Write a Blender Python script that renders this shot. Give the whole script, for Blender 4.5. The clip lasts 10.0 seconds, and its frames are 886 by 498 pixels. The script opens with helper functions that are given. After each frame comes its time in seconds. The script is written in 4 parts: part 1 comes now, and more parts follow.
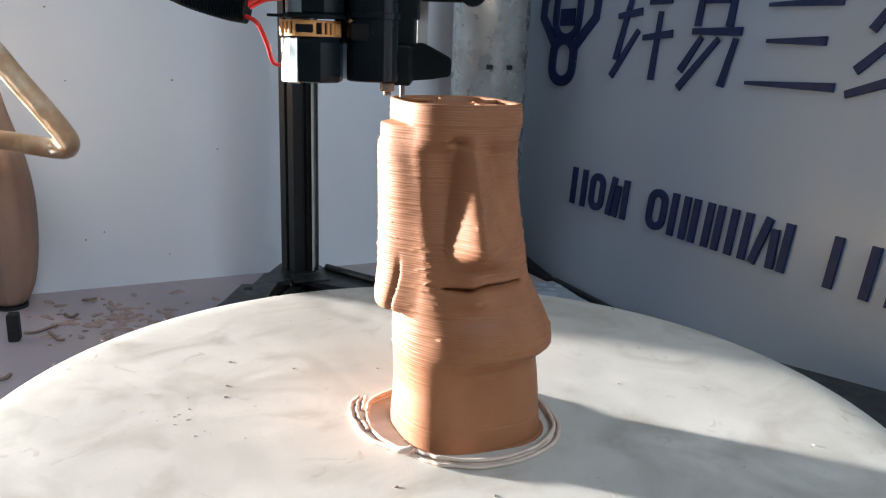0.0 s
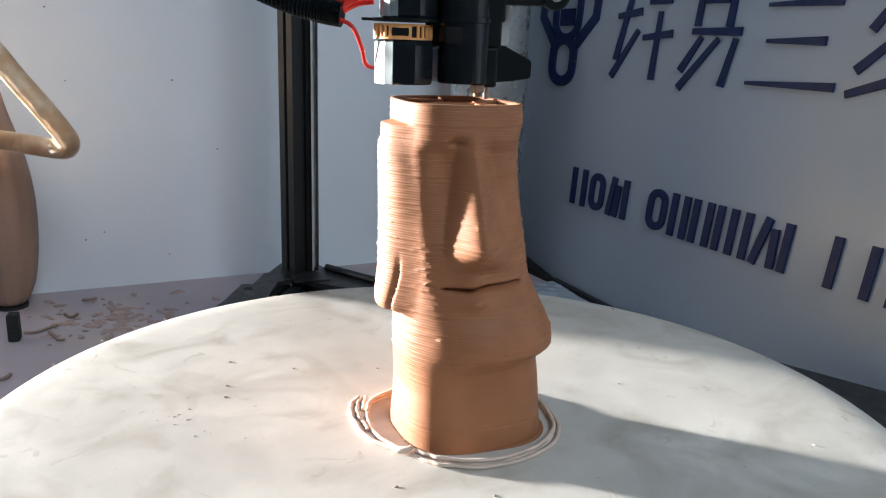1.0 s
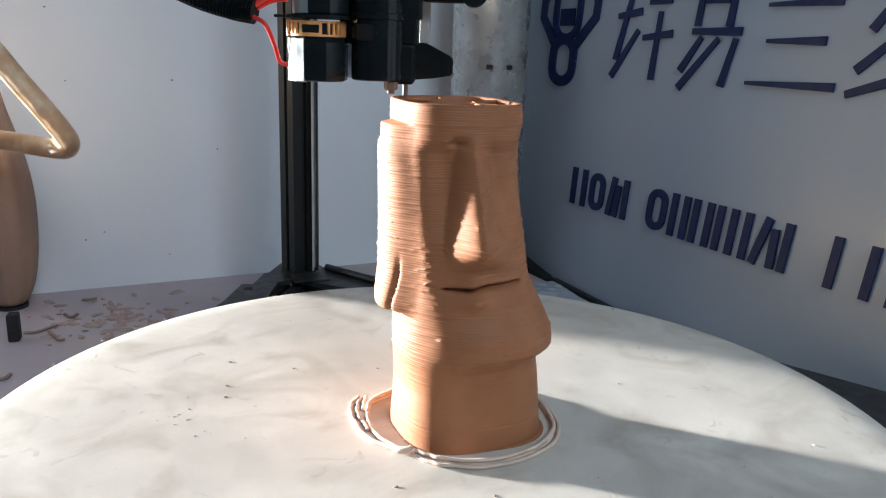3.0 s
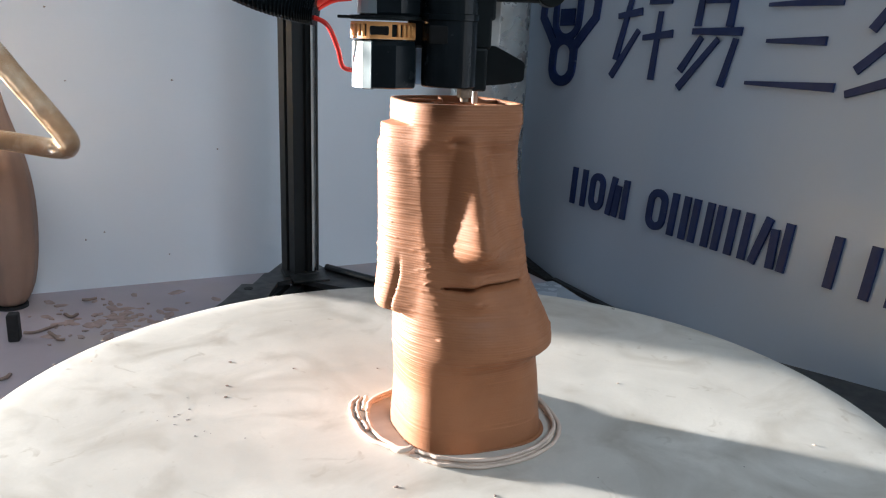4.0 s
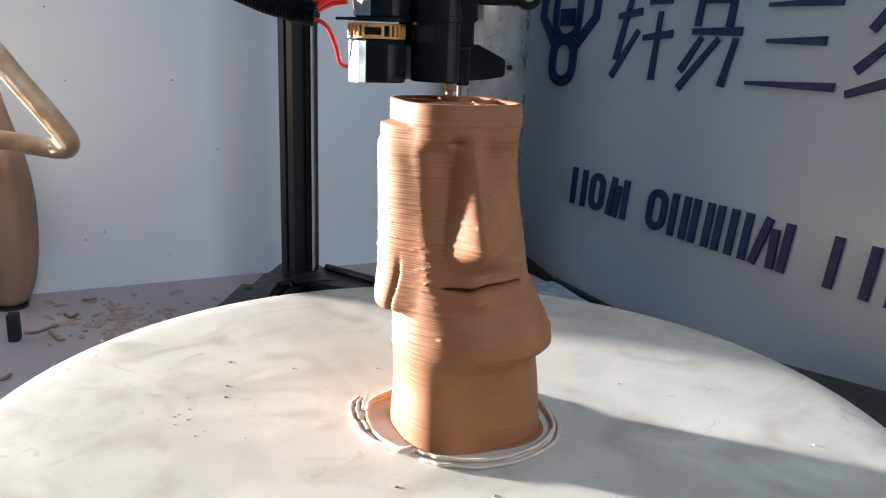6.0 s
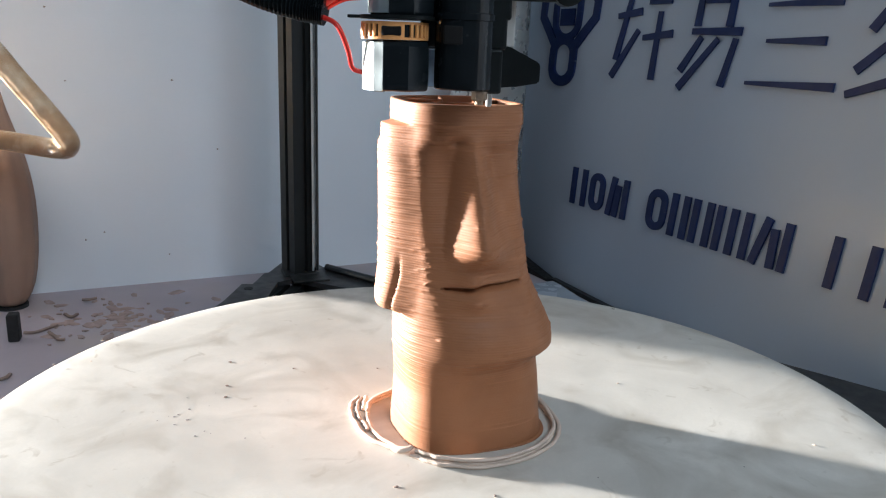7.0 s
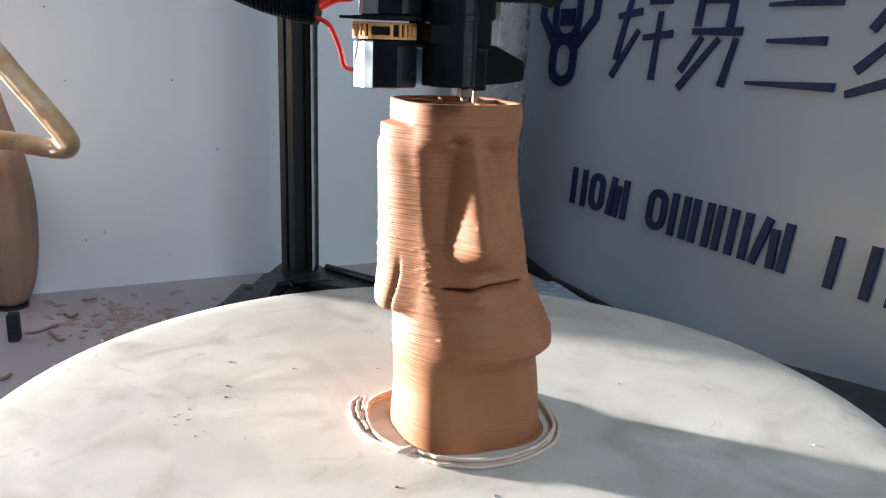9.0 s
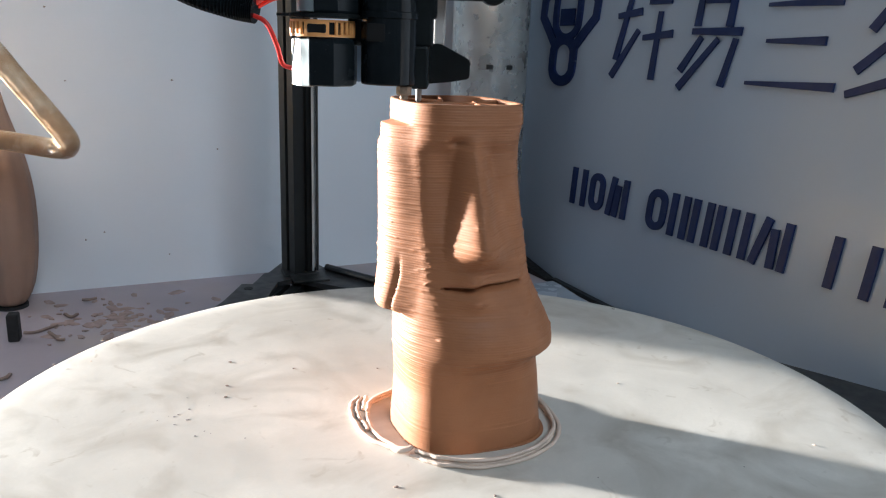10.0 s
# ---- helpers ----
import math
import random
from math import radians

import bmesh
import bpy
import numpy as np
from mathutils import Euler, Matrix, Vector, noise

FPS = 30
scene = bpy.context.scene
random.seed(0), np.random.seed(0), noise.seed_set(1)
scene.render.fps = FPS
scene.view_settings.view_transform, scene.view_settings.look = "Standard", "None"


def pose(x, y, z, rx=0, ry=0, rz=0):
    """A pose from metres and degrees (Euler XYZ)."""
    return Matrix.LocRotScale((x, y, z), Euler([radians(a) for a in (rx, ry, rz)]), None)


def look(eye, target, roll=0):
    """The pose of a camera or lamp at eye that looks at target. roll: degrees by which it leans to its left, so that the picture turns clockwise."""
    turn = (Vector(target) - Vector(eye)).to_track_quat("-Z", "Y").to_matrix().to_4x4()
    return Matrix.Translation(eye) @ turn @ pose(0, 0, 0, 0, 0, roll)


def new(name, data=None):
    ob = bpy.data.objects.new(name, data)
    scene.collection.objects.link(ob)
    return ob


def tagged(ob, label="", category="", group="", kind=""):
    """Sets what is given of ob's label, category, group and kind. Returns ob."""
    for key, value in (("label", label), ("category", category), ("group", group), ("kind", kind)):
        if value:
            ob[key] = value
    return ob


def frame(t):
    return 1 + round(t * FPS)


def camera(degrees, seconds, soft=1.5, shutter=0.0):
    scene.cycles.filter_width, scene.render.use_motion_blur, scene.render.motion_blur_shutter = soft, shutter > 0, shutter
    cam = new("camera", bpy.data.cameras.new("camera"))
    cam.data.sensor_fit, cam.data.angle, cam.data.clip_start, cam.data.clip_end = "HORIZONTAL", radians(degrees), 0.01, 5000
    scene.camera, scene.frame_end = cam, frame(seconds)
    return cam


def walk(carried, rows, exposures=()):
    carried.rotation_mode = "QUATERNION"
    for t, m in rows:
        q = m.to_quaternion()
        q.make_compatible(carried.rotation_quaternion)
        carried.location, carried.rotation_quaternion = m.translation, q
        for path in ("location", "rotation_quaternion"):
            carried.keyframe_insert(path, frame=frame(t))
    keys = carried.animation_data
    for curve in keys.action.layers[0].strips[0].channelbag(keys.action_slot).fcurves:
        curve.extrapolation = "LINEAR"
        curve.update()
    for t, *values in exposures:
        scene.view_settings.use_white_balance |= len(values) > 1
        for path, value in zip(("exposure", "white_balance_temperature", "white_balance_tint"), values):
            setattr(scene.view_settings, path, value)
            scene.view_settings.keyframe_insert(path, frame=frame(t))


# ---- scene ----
cam = camera(58.5, 10.0, soft=1.15)
EYE = Vector((-0.0071, -0.6304, 0.325))
LENS = look(EYE, EYE + Vector((0, math.cos(radians(14.927)), -math.sin(radians(14.927)))), 2.04)
walk(cam, [(0.0, LENS), (10.0, LENS)])

# ---- plan: the room's axes are turned by 25.6 degrees against the camera ----
AZ = radians(25.6)
E1 = Vector((math.cos(AZ), math.sin(AZ), 0))
E2 = Vector((-math.sin(AZ), math.cos(AZ), 0))
ROOM = Matrix.Rotation(AZ, 4, "Z")
FLOOR = -0.12
BACK = 0.885          # back wall, along E2
RIGHT = 0.80          # right wall, along E1
LEFT, FRONT, CEIL = -2.6, -2.5, 3.3
SUN_EL, SUN_AZ = radians(5.05), radians(159.8)   # the direction towards the sun

# ---- light ----
world = bpy.data.worlds.new("sky")
scene.world = world
world.use_nodes = True
wt = world.node_tree
sky = wt.nodes.new("ShaderNodeTexSky")
sky.sky_type, sky.sun_disc = "NISHITA", False
sky.sun_elevation, sky.sun_rotation = SUN_EL, radians(90) - SUN_AZ
wt.links.new(sky.outputs[0], wt.nodes["Background"].inputs[0])
wt.nodes["Background"].inputs[1].default_value = 0.055

sun = new("sun", bpy.data.lights.new("sun", "SUN"))
sun.data.energy, sun.data.angle, sun.data.color = 5.0, radians(2.8), (1.0, 0.985, 0.965)
to_sun = Vector((math.cos(SUN_AZ) * math.cos(SUN_EL), math.sin(SUN_AZ) * math.cos(SUN_EL), math.sin(SUN_EL)))
sun.matrix_world = look(to_sun * 3, (0, 0, 0))


def fill_lamp(name, centre, toward, w, h, power, color):
    lamp = new(name, bpy.data.lights.new(name, "AREA"))
    lamp.data.shape, lamp.data.size, lamp.data.size_y = "RECTANGLE", w, h
    lamp.data.energy, lamp.data.color = power, color
    lamp.matrix_world = look(centre, toward)
    return lamp


# fill lamps: one in the made-up front opening, one boosting the back opening's daylight
fw = E1 * 0.17 + E2 * (FRONT + 0.12) + Vector((0, 0, 2.45))
fill_lamp("front_fill_light", fw, fw + E2 - Vector((0, 0, 0.80)), 1.15, 1.1, 7.3, (0.72, 0.87, 1.0))
bw = E1 * -1.0 + E2 * (BACK + 0.02) + Vector((0, 0, 0.42))
fill_lamp("back_fill_light", bw, bw - E2, 0.8, 0.6, 0.50, (0.80, 0.90, 1.0))
scene.view_settings.exposure = 2.52


# ---- materials ----
def material(name, color, rough=0.6, metal=0.0, vary=0.12, scale=8.0, fine=120.0, bump=0.2, bump_dist=0.001, second=None,
             second_scale=3.0, second_at=(0.5, 0.7), coat=0.0, wobble=0.1, transmission=0.0, ior=1.45, distort=0.0, third=None, third_scale=30.0, third_at=(0.6, 0.68),
             sheen=0.0, gloss=0.5):
    m = bpy.data.materials.new(name)
    m.use_nodes = True
    t = m.node_tree
    b = t.nodes["Principled BSDF"]
    co = t.nodes.new("ShaderNodeTexCoord")

    def noise_at(s, detail=5.0):
        n = t.nodes.new("ShaderNodeTexNoise")
        n.inputs["Scale"].default_value, n.inputs["Detail"].default_value = s, detail
        n.inputs["Distortion"].default_value = distort
        t.links.new(co.outputs["Object"], n.inputs["Vector"])
        return n.outputs["Fac"]

    def ramp(src, lo, hi, a, c):
        r = t.nodes.new("ShaderNodeMapRange")
        for i, v in zip((1, 2, 3, 4), (lo, hi, a, c)):
            r.inputs[i].default_value = v
        t.links.new(src, r.inputs[0])
        return r.outputs[0]

    def mix(fac, a, c, kind="MIX"):
        x = t.nodes.new("ShaderNodeMix")
        x.data_type, x.blend_type = "RGBA", kind
        for src, sock in ((fac, x.inputs[0]), (a, x.inputs[6]), (c, x.inputs[7])):
            if isinstance(src, (int, float)):
                sock.default_value = src
            elif isinstance(src, tuple):
                sock.default_value = (*src, 1)
            else:
                t.links.new(src, sock)
        return x.outputs[2]

    lo = tuple(max(0.0, c * (1 - vary)) for c in color)
    hi = tuple(min(1.0, c * (1 + vary)) for c in color)
    col = mix(ramp(noise_at(scale), 0.3, 0.7, 0, 1), lo, hi)
    col = mix(ramp(noise_at(fine, 3), 0.3, 0.7, 0, 0.35 * min(1, vary * 4)), col, tuple(c * 0.8 for c in color))
    if second:
        col = mix(ramp(noise_at(second_scale, 6), second_at[0], second_at[1], 0, 1), col, second)
    if third:
        col = mix(ramp(noise_at(third_scale, 3), third_at[0], third_at[1], 0, 0.75), col, third)
    t.links.new(col, b.inputs["Base Color"])
    t.links.new(ramp(noise_at(scale * 2.3), 0.3, 0.7, max(0.02, rough - wobble), min(1, rough + wobble)), b.inputs["Roughness"])
    b.inputs["Metallic"].default_value = metal
    b.inputs["Coat Weight"].default_value = coat
    b.inputs["Sheen Weight"].default_value, b.inputs["Specular IOR Level"].default_value = sheen, gloss
    b.inputs["Transmission Weight"].default_value = transmission
    b.inputs["IOR"].default_value = ior
    if bump:
        n = t.nodes.new("ShaderNodeBump")
        n.inputs["Strength"].default_value, n.inputs["Distance"].default_value = bump, bump_dist
        t.links.new(noise_at(fine, 4), n.inputs["Height"])
        t.links.new(n.outputs[0], b.inputs["Normal"])
    return m


CLAY = material("fresh_terracotta_clay", (0.325, 0.128, 0.054), 0.62, vary=0.10, scale=30, fine=700, bump=0.2, bump_dist=0.0005, sheen=0.02, gloss=0.5)
DRY_CLAY = material("drying_clay_bead", (0.66, 0.52, 0.43), 0.85, vary=0.1, scale=60, fine=900, bump=0.3, bump_dist=0.0005)
CRUMB = material("dried_clay_crumbs", (0.26, 0.19, 0.16), 0.9, vary=0.3, scale=40, fine=500, bump=0.4)
FLAKE = material("pinkish_clay_flakes", (0.40, 0.30, 0.27), 0.9, vary=0.3, scale=40, fine=500, bump=0.4)
BED = material("pale_plastered_board", (0.615, 0.58, 0.525), 0.48, vary=0.12, scale=7, fine=240, bump=0.07, bump_dist=0.0005,
               second=(0.42, 0.38, 0.325), second_scale=10.0, second_at=(0.50, 0.76), wobble=0.2, distort=1.2,
               third=(0.43, 0.385, 0.325), third_scale=34.0, third_at=(0.66, 0.76))
FLOOR_MAT = material("grey_lilac_floor", (0.40, 0.35, 0.385), 0.5, vary=0.08, scale=4, fine=150, bump=0.1,
                     second=(0.43, 0.36, 0.33), second_scale=6, second_at=(0.5, 0.75), wobble=0.15)
WALL = material("white_painted_wall", (0.745, 0.795, 0.845), 0.55, vary=0.03, scale=3, fine=200, bump=0.06, bump_dist=0.0008)
CEILING = material("grey_ceiling_paint", (0.70, 0.70, 0.70), 0.8, vary=0.03, scale=3, fine=150, bump=0.05)
LOW_BOUNCE = material("low_bounce_grey", (0.33, 0.33, 0.34), 0.85, vary=0.1, scale=3, fine=80, bump=0.1)
# white board; its blue-grey base colour carries the shade it stands in
PANEL = material("shaded_white_board", (0.37, 0.43, 0.51), 0.38, vary=0.02, scale=3, fine=120, bump=0.03, bump_dist=0.0006)
NAVY = material("navy_acrylic", (0.0035, 0.016, 0.080), 0.55, vary=0.15, scale=30, bump=0.03)
BLACK = material("black_anodised_aluminium", (0.012, 0.014, 0.0145), 0.42, metal=0.1, vary=0.25, scale=25, fine=400, bump=0.05)
PLATE = material("dark_grey_plate", (0.034, 0.036, 0.039), 0.42, metal=0.2, vary=0.25, scale=25, fine=300, bump=0.08)
PLASTIC = material("black_printed_plastic", (0.009, 0.0115, 0.012), 0.38, vary=0.3, scale=60, fine=600, bump=0.15, bump_dist=0.0004, gloss=0.18)
GLOSS = material("glossy_black_housing", (0.007, 0.010, 0.012), 0.22, vary=0.3, scale=30, fine=500, bump=0.04, wobble=0.06, gloss=0.22)
GLINT = material("chrome_glint", (0.42, 0.48, 0.49), 0.38, metal=0.85, vary=0.10, scale=28, fine=300, bump=0.05)
SPECK = material("grey_brown_speck", (0.30, 0.27, 0.26), 0.9, vary=0.2, scale=200)
STEEL = material("zinc_plated_steel", (0.46, 0.48, 0.47), 0.38, metal=0.9, vary=0.2, scale=30, fine=200, bump=0.08,
                 second=(0.30, 0.31, 0.30), second_scale=30, second_at=(0.5, 0.7))
BRASS = material("brass", (0.30, 0.22, 0.16), 0.6, metal=0.9, vary=0.15, scale=200)
ORANGE = material("orange_plastic", (0.80, 0.36, 0.12), 0.45, vary=0.12, scale=80, fine=600, bump=0.1)
RED = material("red_cable_insulation", (0.62, 0.025, 0.018), 0.35, vary=0.12, scale=120, bump=0.05)
BLUE = material("pale_blue", (0.50, 0.68, 0.95), 0.35, vary=0.15, scale=200)
GREY_BLOCK = material("grey_plastic_block", (0.42, 0.41, 0.39), 0.5, vary=0.1, scale=80)
RUBBER = material("black_rubber", (0.012, 0.012, 0.013), 0.6, vary=0.2, scale=60)
BELT = material("pale_toothed_belt", (0.45, 0.46, 0.46), 0.6, vary=0.15, scale=80)
VASE = material("smooth_brown_clay", (0.30, 0.195, 0.145), 0.6, vary=0.06, scale=12, fine=300, bump=0.1)
HOSE = material("clear_hose_wall", (0.93, 0.92, 0.90), 0.08, vary=0.02, bump=0.03, transmission=1.0, ior=1.38, wobble=0.04)
HOSE_CLAY = material("beige_clay_in_hose", (0.56, 0.37, 0.22), 0.5, vary=0.16, scale=45, fine=300, bump=0.2,
                     second=(0.70, 0.56, 0.40), second_scale=38, second_at=(0.48, 0.72))
DUCT = material("galvanised_duct", (0.76, 0.78, 0.75), 0.30, metal=0.65, vary=0.15, scale=18, fine=90, bump=0.06,
                second=(0.62, 0.61, 0.57), second_scale=14, second_at=(0.5, 0.7))
CLEAR_PLATE = material("pale_grey_plate", (0.42, 0.46, 0.52), 0.25, vary=0.06, scale=20)
HOLE = material("deep_black", (0.002, 0.002, 0.002), 0.95, vary=0.1, bump=0.0)
OUTSIDE = material("pale_concrete_ground", (0.40, 0.39, 0.36), 0.9, vary=0.15, scale=2, fine=60)


# ---- mesh helpers ----
def mesh_object(name, bm, mat, smooth=False):
    me = bpy.data.meshes.new(name)
    bmesh.ops.recalc_face_normals(bm, faces=bm.faces)
    bm.to_mesh(me)
    bm.free()
    me.materials.append(mat)
    if smooth:
        me.polygons.foreach_set("use_smooth", [True] * len(me.polygons))
    return new(name, me)


def part(name, bm, mat, parent, label="", smooth=False):
    ob = mesh_object(name, bm, mat, smooth)
    ob.parent = parent
    if label:
        tagged(ob, label)
    return ob


def empty(name, at=(0, 0, 0)):
    ob = new(name)
    ob.empty_display_size = 0.02
    ob.location = at
    return ob


def box(bm, lo, hi, bevel=0.0, m=None):
    lo, hi = Vector(lo), Vector(hi)
    made = bmesh.ops.create_cube(bm, size=1.0)["verts"]
    for v in made:
        v.co = Vector(((lo[i] + hi[i]) / 2 + v.co[i] * (hi[i] - lo[i]) for i in range(3)))
    if bevel:
        edges = list({e for v in made for e in v.link_edges})
        out = bmesh.ops.bevel(bm, geom=edges, offset=bevel, segments=2, affect="EDGES", profile=0.5)
        made = list({v for f in out["faces"] for v in f.verts} | {v for v in made if v.is_valid})
    if m:
        for v in made:
            v.co = m @ v.co
    return made


def lathe(bm, rows, n=48, at=(0, 0, 0), squash=None, closed=True):
    """rows of (radius, z), turned round the z axis; capped at both ends."""
    rings = []
    for r, z in rows:
        ring = []
        for i in range(n):
            a = 2 * math.pi * i / n
            k = squash(a) if squash else 1.0
            ring.append(bm.verts.new((at[0] + r * k * math.cos(a), at[1] + r * k * math.sin(a), at[2] + z)))
        rings.append(ring)
    for a, b in zip(rings, rings[1:]):
        for i in range(n):
            bm.faces.new((a[i], a[(i + 1) % n], b[(i + 1) % n], b[i]))
    if closed:
        bm.faces.new(rings[0][::-1])
        bm.faces.new(rings[-1])
    return rings


def smooth_path(points, n=12):
    """A Catmull-Rom curve through the points."""
    p = [Vector(q) for q in points]
    p = [2 * p[0] - p[1]] + p + [2 * p[-1] - p[-2]]
    out = []
    for i in range(1, len(p) - 2):
        for k in range(n):
            t = k / n
            out.append(0.5 * (2 * p[i] + (p[i + 1] - p[i - 1]) * t + (2 * p[i - 1] - 5 * p[i] + 4 * p[i + 1] - p[i + 2]) * t * t
                              + (3 * p[i] - p[i - 1] - 3 * p[i + 1] + p[i + 2]) * t ** 3))
    out.append(p[-2])
    return out


def tube(bm, path, radius, n=12, flat=1.0):
    """A tube along a path; radius may be a function of the share of the way."""
    rings = []
    side = None
    for i, c in enumerate(path):
        t = (path[min(i + 1, len(path) - 1)] - path[max(i - 1, 0)]).normalized()
        if side is None:
            side = t.cross(Vector((0, 0, 1)))
            side = side if side.length > 0.01 else Vector((1, 0, 0))
        side = (side - t * side.dot(t)).normalized()
        up = side.cross(t)
        r = radius(i / (len(path) - 1)) if callable(radius) else radius
        rings.append([bm.verts.new(c + side * (r * math.cos(2 * math.pi * k / n)) + up * (r * flat * math.sin(2 * math.pi * k / n)))
                      for k in range(n)])
    for a, b in zip(rings, rings[1:]):
        for k in range(n):
            bm.faces.new((a[k], a[(k + 1) % n], b[(k + 1) % n], b[k]))
    bm.faces.new(rings[0][::-1])
    bm.faces.new(rings[-1])


def prism(bm, outline, depth, axis_u, axis_v, axis_w, at):
    """An outline in (u, v), made depth thick along w."""
    lo = [bm.verts.new(at + axis_u * u + axis_v * v) for u, v in outline]
    hi = [bm.verts.new(at + axis_u * u + axis_v * v + axis_w * depth) for u, v in outline]
    n = len(outline)
    for i in range(n):
        bm.faces.new((lo[i], lo[(i + 1) % n], hi[(i + 1) % n], hi[i]))
    bm.faces.new(lo[::-1])
    bm.faces.new(hi)


X, Y, Z = Vector((1, 0, 0)), Vector((0, 1, 0)), Vector((0, 0, 1))

# ---- the room ----
def structure(name, boxes, mat, label, category):
    bm = bmesh.new()
    for lo, hi in boxes:
        box(bm, lo, hi, 0, ROOM)
    ob = mesh_object(name, bm, mat)
    return tagged(ob, label, category, kind="structure")


T = 0.12
structure("floor", [((LEFT - T, FRONT - T, FLOOR - 0.1), (RIGHT + T, BACK + T, FLOOR))], FLOOR_MAT,
          "grey lilac floor dusted with dry clay", "floor")
# ceiling out of view, kept pale so that it bounces light
structure("ceiling", [((LEFT - T, FRONT - T, CEIL), (RIGHT + T, BACK + T, CEIL + 0.1))], CEILING, "plain grey ceiling, unseen, pale for its bounce", "ceiling")
W0, W1, WZ0, WZ1 = -1.35, -0.415, 0.03, 0.70       # the sun's opening in the back wall, out of view, sized to bound the beam
structure("wall_back", [((LEFT, BACK, FLOOR), (W0, BACK + T, CEIL)), ((W1, BACK, FLOOR), (RIGHT, BACK + T, CEIL)),
                        ((W0, BACK, WZ1), (W1, BACK + T, CEIL)), ((W0, BACK, FLOOR), (W1, BACK + T, WZ0))], WALL,
          "smooth white painted wall with small scuffs", "wall")
# unseen side walls, grey only to keep bounced light low
structure("wall_right", [((RIGHT, FRONT, FLOOR), (RIGHT + T, BACK, CEIL))], LOW_BOUNCE, "unseen grey side wall, added with a low bounce", "wall")
structure("wall_left", [((LEFT - T, FRONT, FLOOR), (LEFT, BACK, CEIL))], LOW_BOUNCE, "unseen grey side wall, added with a low bounce", "wall")
# unseen front wall, its opening added to hold the fill lamp
structure("wall_front", [((LEFT, FRONT - T, FLOOR), (-0.43, FRONT, CEIL)), ((0.77, FRONT - T, FLOOR), (RIGHT, FRONT, CEIL)),
                         ((-0.43, FRONT - T, FLOOR), (0.77, FRONT, 1.85)), ((-0.43, FRONT - T, 3.05), (0.77, FRONT, CEIL))], WALL,
          "plain white wall, unseen, with an opening added for fill light", "wall")
# unseen blocker added beyond the opening, softening the shade edge on the bed
OUT = Vector((-0.806, 0.590, 0)) + Vector((math.cos(SUN_AZ), math.sin(SUN_AZ), 0)) * 1.5
structure("sun_blocker", [((OUT.dot(E1), OUT.dot(E2), FLOOR - 0.11), (OUT.dot(E1) + 0.15, OUT.dot(E2) + 2.5, 2.2))], LOW_BOUNCE, "unseen grey blocker that shades the rear of the bed", "wall")
bm = bmesh.new()
box(bm, (-60, -60, -0.6), (60, 60, FLOOR - 0.11))
tagged(mesh_object("ground", bm, OUTSIDE), "pale concrete ground outside the window", "ground", kind="structure")


# small specks and scuffs on the wall
def wall_speck(u, z, w, h):
    bm = bmesh.new()
    lathe(bm, [(w * 0.75, 0.0), (w * 0.6, 0.0004), (w * 0.25, 0.0006)], 9, squash=lambda a: 1 + 0.3 * math.sin(3 * a + u * 40))
    ob = mesh_object("wall_speck", bm, SPECK, True)
    ob.matrix_world = ROOM @ Matrix.Translation((u, BACK, z)) @ Matrix.Rotation(radians(90), 4, "X") @ Matrix.Diagonal((1, h / w, 1, 1))
    return tagged(ob, "tiny dark speck of clay on the white wall", "speck", "specks on the wall")


# ---- the printer's base, post and bed ----
POST = Vector((-0.232, 0.560, 0))


def print_bed():
    ob = empty("print_bed", (0, 0, 0))
    bm = bmesh.new()
    lathe(bm, [(0.37, -0.016), (0.3995, -0.016), (0.4015, -0.0145), (0.4015, -0.0040), (0.4, -0.0027), (0.397, -0.0022), (0.375, -0.0013), (0.345, -0.0006), (0.31, -0.0002), (0.27, 0.0), (0.2, 0.0), (0.02, 0.0)], 160)
    part("board", bm, BED, ob, "cream plastered round board with clay stains", True)
    bm = bmesh.new()
    lathe(bm, [(0.30, -0.034), (0.30, -0.0165)], 64)
    part("spacer", bm, BLACK, ob)
    tagged(ob, "large round cream print bed marked with clay smears", "print bed")
    return ob


GUSSET = [(-0.037, 0.042), (-0.045, -0.013), (-0.051, -0.017), (-0.055, -0.073), (-0.071, -0.075), (-0.076, -0.151), (-0.095, -0.265),
          (-0.020, -0.265), (-0.021, -0.060), (0.000, -0.040), (0.105, -0.085), (0.200, -0.130), (0.225, -0.085), (0.128, -0.037), (0.045, 0.014), (0.023, 0.043)]


def corner_plate(bm, at, turn, z0, z1):
    """A stepped gusset: a hub under the post and two wings along the base beams."""
    ring = [at + turn @ Vector((x, y, 0)) for x, y in GUSSET]
    lo = [bm.verts.new((v.x, v.y, z0)) for v in ring]
    hi = [bm.verts.new((v.x, v.y, z1)) for v in ring]
    n = len(ring)
    for i in range(n):
        bm.faces.new((lo[i], lo[(i + 1) % n], hi[(i + 1) % n], hi[i]))
    bm.faces.new(lo[::-1])
    bm.faces.new(hi)


def extrusion_profile(s):
    """A square slotted section of half side s."""
    q = [(s, s), (0.2 * s, s), (0.2 * s, 0.62 * s), (-0.2 * s, 0.62 * s), (-0.2 * s, s)]
    out = []
    for k in range(4):
        a = k * math.pi / 2
        out += [(x * math.cos(a) - y * math.sin(a), x * math.sin(a) + y * math.cos(a)) for x, y in q]
    return out


